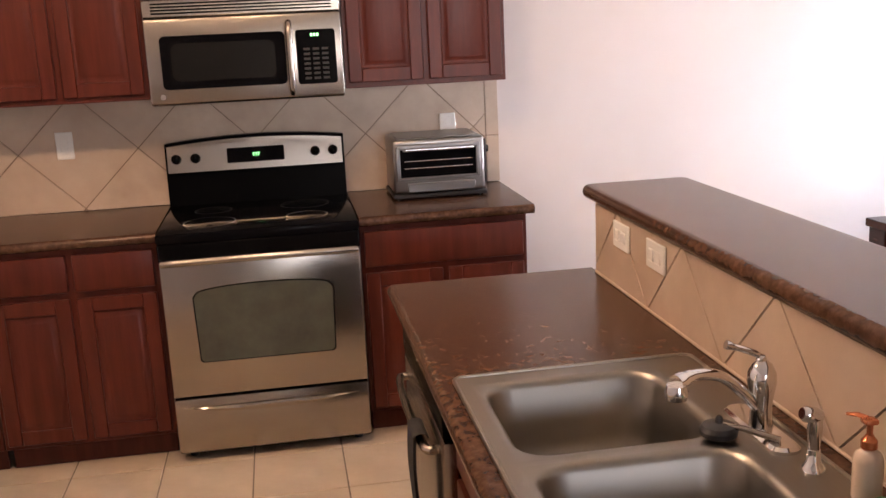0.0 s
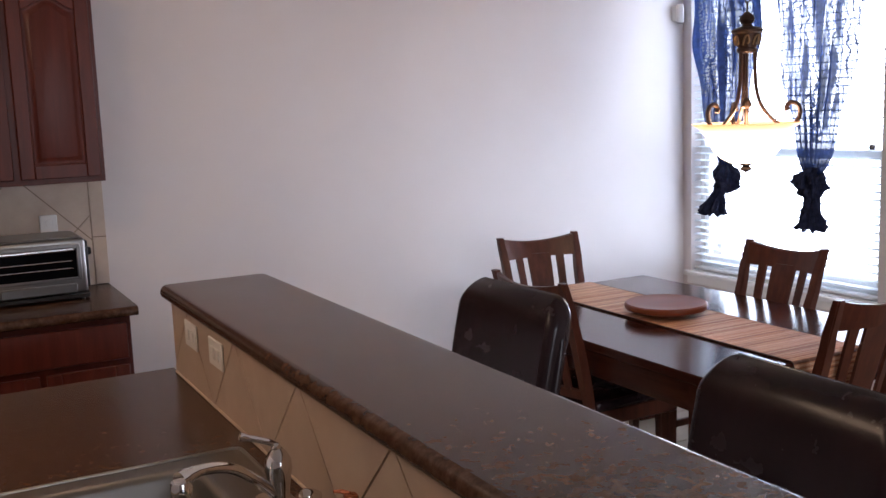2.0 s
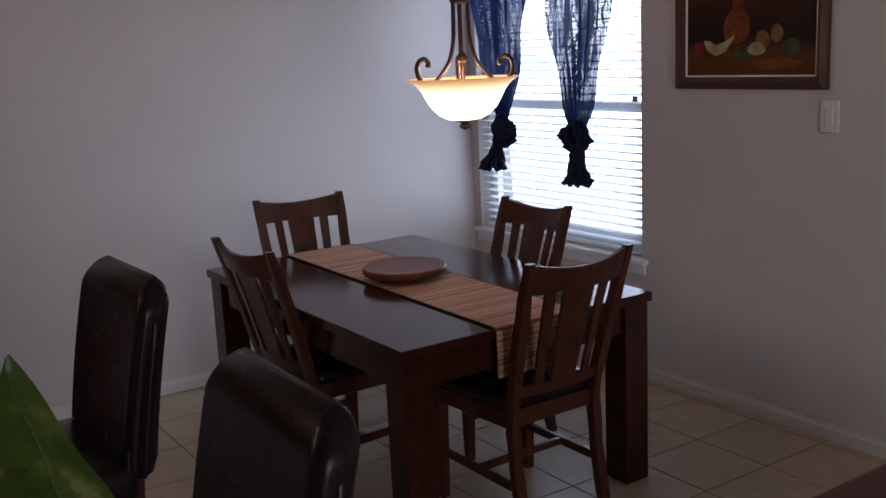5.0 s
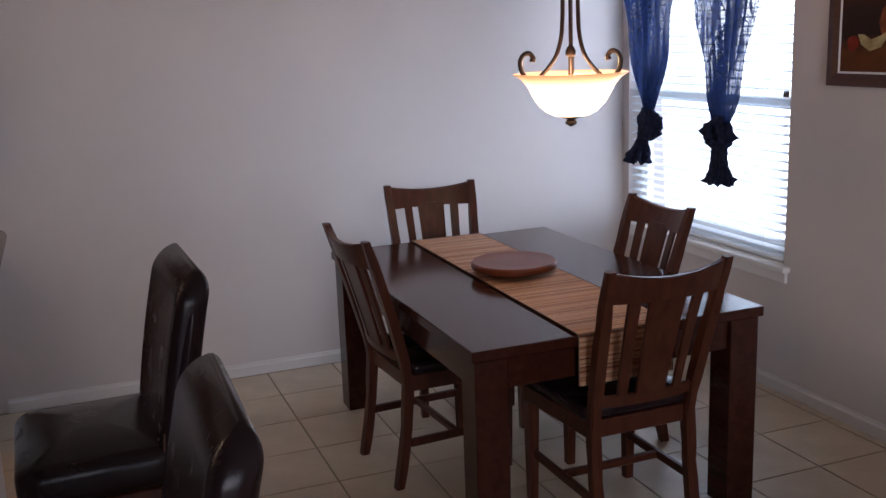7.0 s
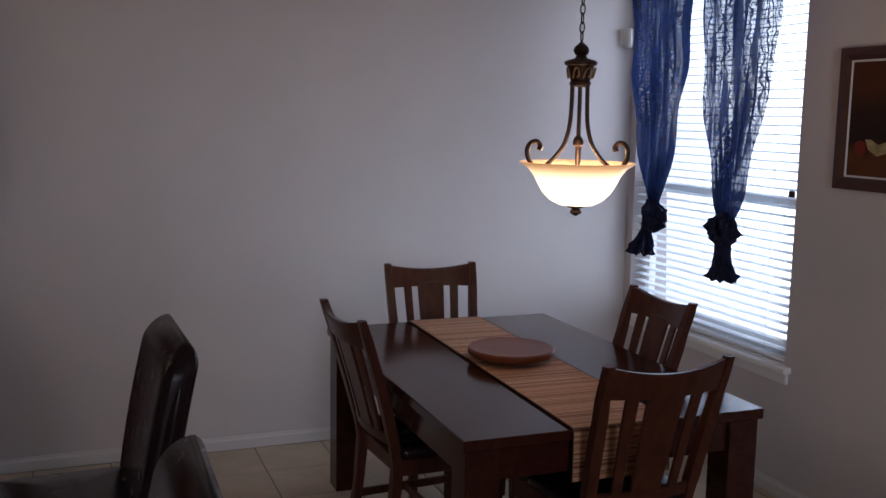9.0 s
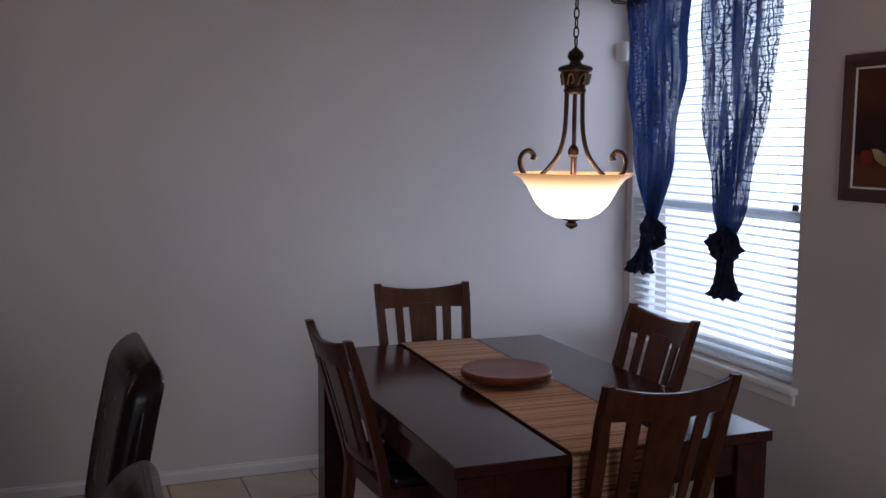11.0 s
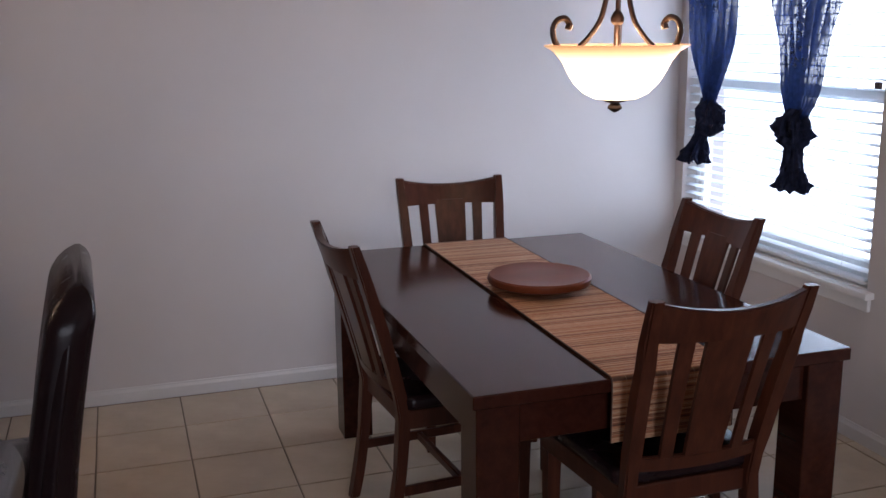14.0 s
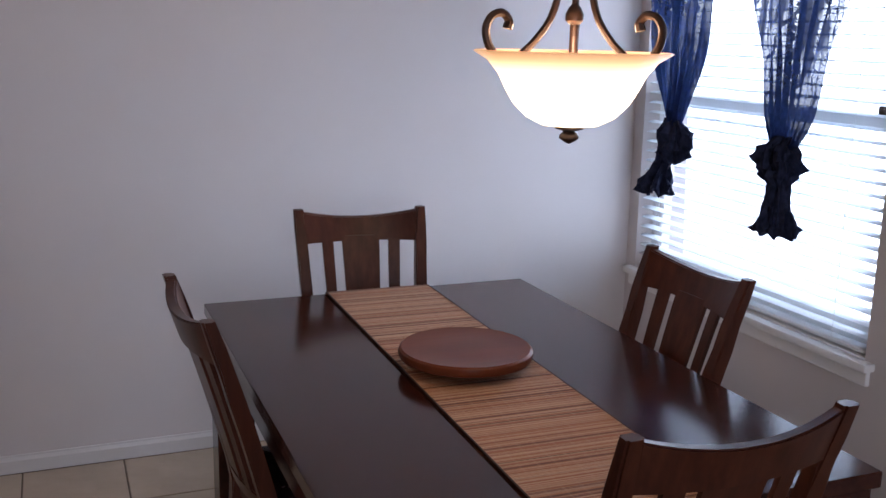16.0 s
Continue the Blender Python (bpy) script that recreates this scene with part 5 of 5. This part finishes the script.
fc = thing("faucet", pose(1.270, 2.095, 0.923), "chrome single-lever kitchen faucet on the sink deck", "faucet")
part("escutcheon", loft([[(x, y, z) for x, y in rounded(0, 0, 0.055 - i, 0.21 - i, 0.024 - i / 2)] for z, i in ((0, 0), (0.006, 0), (0.011, 0.012))]), M_CHROME, fc)
part("column", lathe([(0.022, 0.008), (0.020, 0.02), (0.018, 0.045), (0.021, 0.07), (0.025, 0.09), (0.024, 0.108), (0.017, 0.122), (0.009, 0.13)], 24), M_CHROME, fc)
part("spout", tube(curve([(-0.008, 0.0, 0.045), (-0.05, -0.022, 0.088), (-0.10, -0.048, 0.128), (-0.155, -0.075, 0.146), (-0.198, -0.098, 0.144)], 6), [0.010] * 20 + [0.012] * 2 + [0.015] * 3, 12), M_CHROME, fc)
part("aerator", lathe([(0.017, 0.0), (0.019, 0.012), (0.016, 0.024)], 16, (-0.196, -0.097, 0.118)), M_CHROME, fc)
part("lever", tube(curve([(0, 0, 0.12), (-0.006, 0.0, 0.138), (-0.03, 0.002, 0.150), (-0.066, 0.004, 0.163)], 6), [0.009] * 6 + [0.006] * 6 + [0.006] * 5 + [0.008] * 2, 10), M_CHROME, fc)
sp = thing("side_sprayer", pose(1.278, 1.937, 0.923) @ Matrix.Scale(0.76, 4), "chrome side sprayer standing on the sink deck", "sprayer")
part("holder", lathe([(0.026, 0), (0.024, 0.008), (0.015, 0.02), (0.013, 0.045)], 18), M_CHROME, sp)
part("head", join(lathe([(0.011, 0.045), (0.014, 0.07), (0.016, 0.095), (0.014, 0.115)], 16), moved(lathe([(0.012, -0.005), (0.017, 0.01), (0.017, 0.032), (0.012, 0.04)], 16), pose(0.008, 0, 0.118, 0, -75))), M_CHROME, sp)
so = thing("soap_bottle", pose(1.300, 1.828, 0.923) @ Matrix.Scale(0.66, 4), "clear hand soap bottle with a copper pump", "soap dispenser")
part("bottle", lathe([(0.030, 0), (0.033, 0.006), (0.033, 0.095), (0.028, 0.112), (0.014, 0.122), (0.013, 0.132)], 24), M_SOAP, so)
part("collar", lathe([(0.018, 0.125), (0.018, 0.143), (0.012, 0.15), (0.009, 0.156)], 18), M_COPPER, so)
part("pump_head", join(lathe([(0.007, 0.15), (0.007, 0.182)], 12), moved(box((-0.016, -0.013, 0), (0.016, 0.018, 0.014), 0.006, 2), pose(0, 0, 0.18)), tube([(0, 0.01, 0.19), (-0.01, 0.03, 0.192), (-0.022, 0.055, 0.186)], [0.007, 0.006, 0.004], 8)), M_COPPER, so)
br = thing("dish_brush", pose(1.188, 2.085, 0.926, 0, 0, -38) @ Matrix.Scale(0.78, 4), "black dish scrubber with grey handle on the sink", "dish brush")
part("scrubber", lathe([(0.028, 0), (0.040, 0.006), (0.042, 0.018), (0.036, 0.028), (0.015, 0.034)], 24), M_RUBBER, br)
part("handle", tube([(0.0, 0.0, 0.03), (0.05, 0.0, 0.028), (0.13, 0.0, 0.014)], [0.006, 0.007, 0.008], 10), M_STEEL, br)
part("knob", lathe([(0.010, 0.03), (0.008, 0.045), (0.004, 0.05)], 12), M_RUBBER, br)
sg = thing("sponge", pose(1.285, 1.745, 0.923, 0, 0, 12), "green scouring sponge on the sink deck", "sponge")
part("pad", box((-0.03, -0.045, 0), (0.03, 0.045, 0.024), 0.006, 2), M_SPONGE, sg)

for yy, kd in ((3.02, "switch"), (2.78, "outlet")):
    outlet(pose(1.3535, yy, 1.072, 0, 90, -90), kd, "outlets on the bar splashback")

# ---- pothos on the bar ----
BZ = 1.165
PLANT = Vector((1.568, 0.925, BZ))
plant = thing("potted_pothos", pose(*PLANT), "marbled green pothos in a clear glass jar on the bar", "plant")
part("jar", lathe([(0.034, 0), (0.040, 0.004), (0.043, 0.03), (0.040, 0.06), (0.036, 0.085), (0.0375, 0.088), (0.034, 0.086), (0.037, 0.06), (0.040, 0.03), (0.036, 0.008)], 28), M_JAR, plant, "clear glass jar")
part("water", lathe([(0.035, 0.0085), (0.0392, 0.03), (0.0365, 0.058), (0.004, 0.058)], 24), M_JAR, plant, "water in the jar")


def leaf(base, tip, face, width, curl=0.12, mat=None):
    """A heart-shaped blade from base to tip (both from the pot's foot), its upper side towards face."""
    o = PLANT
    b, t = Vector(base) - o, Vector(tip) - o
    ax = t - b
    ln = ax.length
    ax.normalize()
    nr = (Vector(face) - o - (b + t) / 2)
    nr = (nr - ax * nr.dot(ax)).normalized()
    sd = ax.cross(nr)
    bm = bmesh.new()
    nu, nv = 14, 8
    grid = []
    for i in range(nu + 1):
        f = i / nu
        w = width / 2 * (math.sin(math.pi * min(1, f * 0.93 + 0.07) ** 0.62) ** 0.85 if f < 1 else 0.0)
        row = []
        for j in range(nv + 1):
            u = -1 + 2 * j / nv
            back = -0.16 * ln * (1 - f) ** 3 * abs(u) ** 1.3
            lift = -curl * ln * (f - 0.35) ** 2 * 2 + 0.20 * w * abs(u) - 0.10 * w * u * u + 0.02 * ln * math.sin(9 * f + 3 * u)
            row.append(bm.verts.new(b + ax * (f * ln + back) + sd * (u * w) + nr * lift))
        grid.append(row)
    for i in range(nu):
        for j in range(nv):
            bm.faces.new((grid[i][j], grid[i + 1][j], grid[i + 1][j + 1], grid[i][j + 1]))
    bmesh.ops.remove_doubles(bm, verts=bm.verts, dist=0.0004)
    part("leaf", bm, mat or M_LEAF, plant)
    rib = [b + ax * (f * ln) + nr * (-curl * ln * (f - 0.35) ** 2 * 2 + 0.02 * ln * math.sin(9 * f) + 0.0006) for f in [k / 10 * 0.94 for k in range(11)]]
    part("midrib", tube(rib, [0.0011 * (1 - 0.07 * k) for k in range(11)], 5), M_STEM, plant)
    foot = Vector((0.02 * math.sin(40 * b.x), 0.02 * math.cos(31 * b.y), 0.072))
    part("stalk", tube(curve([foot, (foot + b) / 2 + Vector((0.006, -0.004, 0.012)), b], 6), 0.0024, 6), M_STEM, plant)


facing = (1.0, 0.36, 1.66)
leaf((1.580, 0.852, 1.378), (1.545, 0.830, 1.487), facing, 0.074)
leaf((1.518, 0.815, 1.444), (1.420, 0.795, 1.374), facing, 0.100)
leaf((1.500, 0.775, 1.400), (1.575, 0.695, 1.372), (1.2, 0.3, 2.0), 0.085, 0.3)
leaf((1.546, 1.030, 1.232), (1.553, 0.980, 1.310), facing, 0.062)
leaf((1.562, 0.850, 1.359), (1.554, 0.860, 1.297), facing, 0.058)
leaf((1.645, 0.950, 1.262), (1.604, 0.950, 1.254), facing, 0.030)
leaf((1.660, 0.900, 1.280), (1.710, 0.900, 1.284), facing, 0.035)
leaf((1.470, 0.840, 1.385), (1.492, 0.860, 1.345), facing, 0.036)
leaf((1.645, 0.760, 1.345), (1.603, 0.740, 1.386), (1.2, 0.5, 1.9), 0.012, 0.1, M_PALELEAF)

# leather seat at the edge of the living area
ot = thing("ottoman", pose(3.98, 1.50, 0), "low rust-brown leather ottoman on the tiled floor", "ottoman")
part("cushion", moved(pad(0.78, 0.62, 0.16, 0.04, 0.02), Matrix.Translation((0, 0, 0.24))), M_RUST, ot)
part("base", box((-0.37, -0.29, 0.06), (0.37, 0.29, 0.242), 0.01, 2), M_RUST, ot)
for sx in (-1, 1):
    for sy in (-1, 1):
        part("foot", lathe([(0.018, 0), (0.024, 0.062)], 12, (sx * 0.31, sy * 0.23, 0)), M_CHAIR, ot)

# ---- kitchen ceiling lights, out of view ----
for cx, cy in ((-0.6, 2.9), (0.4, 2.9)):
    cl = thing("ceiling_light", pose(cx, cy, CEIL), "recessed round ceiling light in the kitchen", "ceiling light", "kitchen ceiling lights")
    part("ring", lathe([(0.095, -0.012), (0.10, -0.004), (0.10, -0.001), (0.075, -0.001), (0.078, -0.010)], 32), M_TRIM, cl)
    part("diffuser", lathe([(0.076, -0.004), (0.04, -0.007), (0.004, -0.008)], 28), glowing("warm_diffuser", (1.0, 0.74, 0.48), 25.0), cl)
    sp_ = new("kitchen_downlight", bpy.data.lights.new("kitchen_downlight", "POINT"))
    sp_.data.energy, sp_.data.color, sp_.data.shadow_soft_size = 12.0, (1.0, 0.72, 0.47), 0.07
    sp_.location = (cx, cy, CEIL - 0.09)

# ---- tiles ----
# floor: pieces near the walk as parts, the rest joined
PITCH, GAP = 0.348, 0.006
OX, OY = 0.632, 4.983
tb = box((GAP / 2, GAP / 2, -0.012), (PITCH - GAP / 2, PITCH - GAP / 2, 0.0), 0.0018)
tile0 = part("tile", tb, M_TILE, floor, smooth=False)
used = False
far = []
i0, i1 = math.floor((X0 - OX) / PITCH), math.ceil((XW - OX) / PITCH)
j0, j1 = math.floor((Y0 - OY) / PITCH), 0
for i in range(i0, i1):
    for j in range(j0, j1):
        x, y = OX + i * PITCH, OY + j * PITCH
        if x < X0 or y < Y0 or x + PITCH > XW:
            w0_, w1_ = max(x, X0), min(x + PITCH, XW)
            far.append((w0_, max(y, Y0), w1_, y + PITCH))
            continue
        near = (x > 1.5 and y > 1.2) or (x < 0.9 and y > 2.2 and x > -1.4) or (x > 1.0 and y < 1.2 and y > -0.3)
        if near:
            q = tile0 if not used else new("tile", tile0.data)
            used = True
            q.parent, q.location = floor, (x, y, 0)
            if (i * 7 + j * 3) % 2:
                q.rotation_euler, q.location = (0, 0, math.pi), (x + PITCH, y + PITCH, 0)
        else:
            far.append((x, y, x + PITCH, y + PITCH))
bm = bmesh.new()
for a, b, c_, d_ in far:
    g = GAP / 2
    vs = [bm.verts.new(p) for p in ((a + g, b + g, 0), (c_ - g, b + g, 0), (c_ - g, d_ - g, 0), (a + g, d_ - g, 0))]
    lo = [bm.verts.new((v.co.x, v.co.y, -0.01)) for v in vs]
    bm.faces.new(vs)
    for k in range(4):
        bm.faces.new((vs[k], lo[k], lo[(k + 1) % 4], vs[(k + 1) % 4]))
tagged(part("far_tiles", bm, M_TILE, floor, smooth=False), kind="stuff")

# splashback behind the worktop: diagonal tiles, an upright border at its end
backing = setting("splashback", box((-1.6, YW - 0.004, 0.92), (1.474, YW - 0.0005, 1.397), 0), M_SPLASH_GROUT, "beige tile splashback laid on the diagonal")


def diagonal(parent, cx, cz, h, u0, u1, z0, z1, place, thick):
    g = 0.0022
    for i in range(-14, 15):
        for j in range(-3, 4):
            if (i + j) % 2 == 0:
                continue
            a, b = cx + i * h, cz + j * h
            r = h - g * 1.5
            poly = clip([(a - r, b), (a, b - r), (a + r, b), (a, b + r)], u0, u1, z0, z1)
            if len(poly) < 3:
                continue
            ar = abs(sum(p[0] * q[1] - q[0] * p[1] for p, q in zip(poly, poly[1:] + poly[:1]))) / 2
            if ar < 0.0004:
                continue
            part("tile", prism([place(p[0], p[1]) for p in poly], thick), M_SPLASH, parent, smooth=False)


diagonal(backing, 0.865, 1.176, 0.246, -1.6, 1.411, 0.921, 1.396, lambda u, z: (u, YW - 0.011, z), (0, 0.0075, 0))
for za, zb in ((0.921, 1.13), (1.134, 1.396)):
    part("tile", box((1.415, YW - 0.011, za), (1.473, YW - 0.0035, zb), 0.001), M_SPLASH, backing, smooth=False)
front = setting("splashback_bar", box((1.363, PY0, 0.92), (1.3715, PY1 - 0.0005, 1.122), 0), M_SPLASH_GROUT, "beige diagonal tiles below the raised bar")
diagonal(front, 2.207, 1.133, 0.2125, PY0, PY1 - 0.001, 0.9265, 1.1215, lambda u, z: (1.3545, u, z), (0.0085, 0, 0))
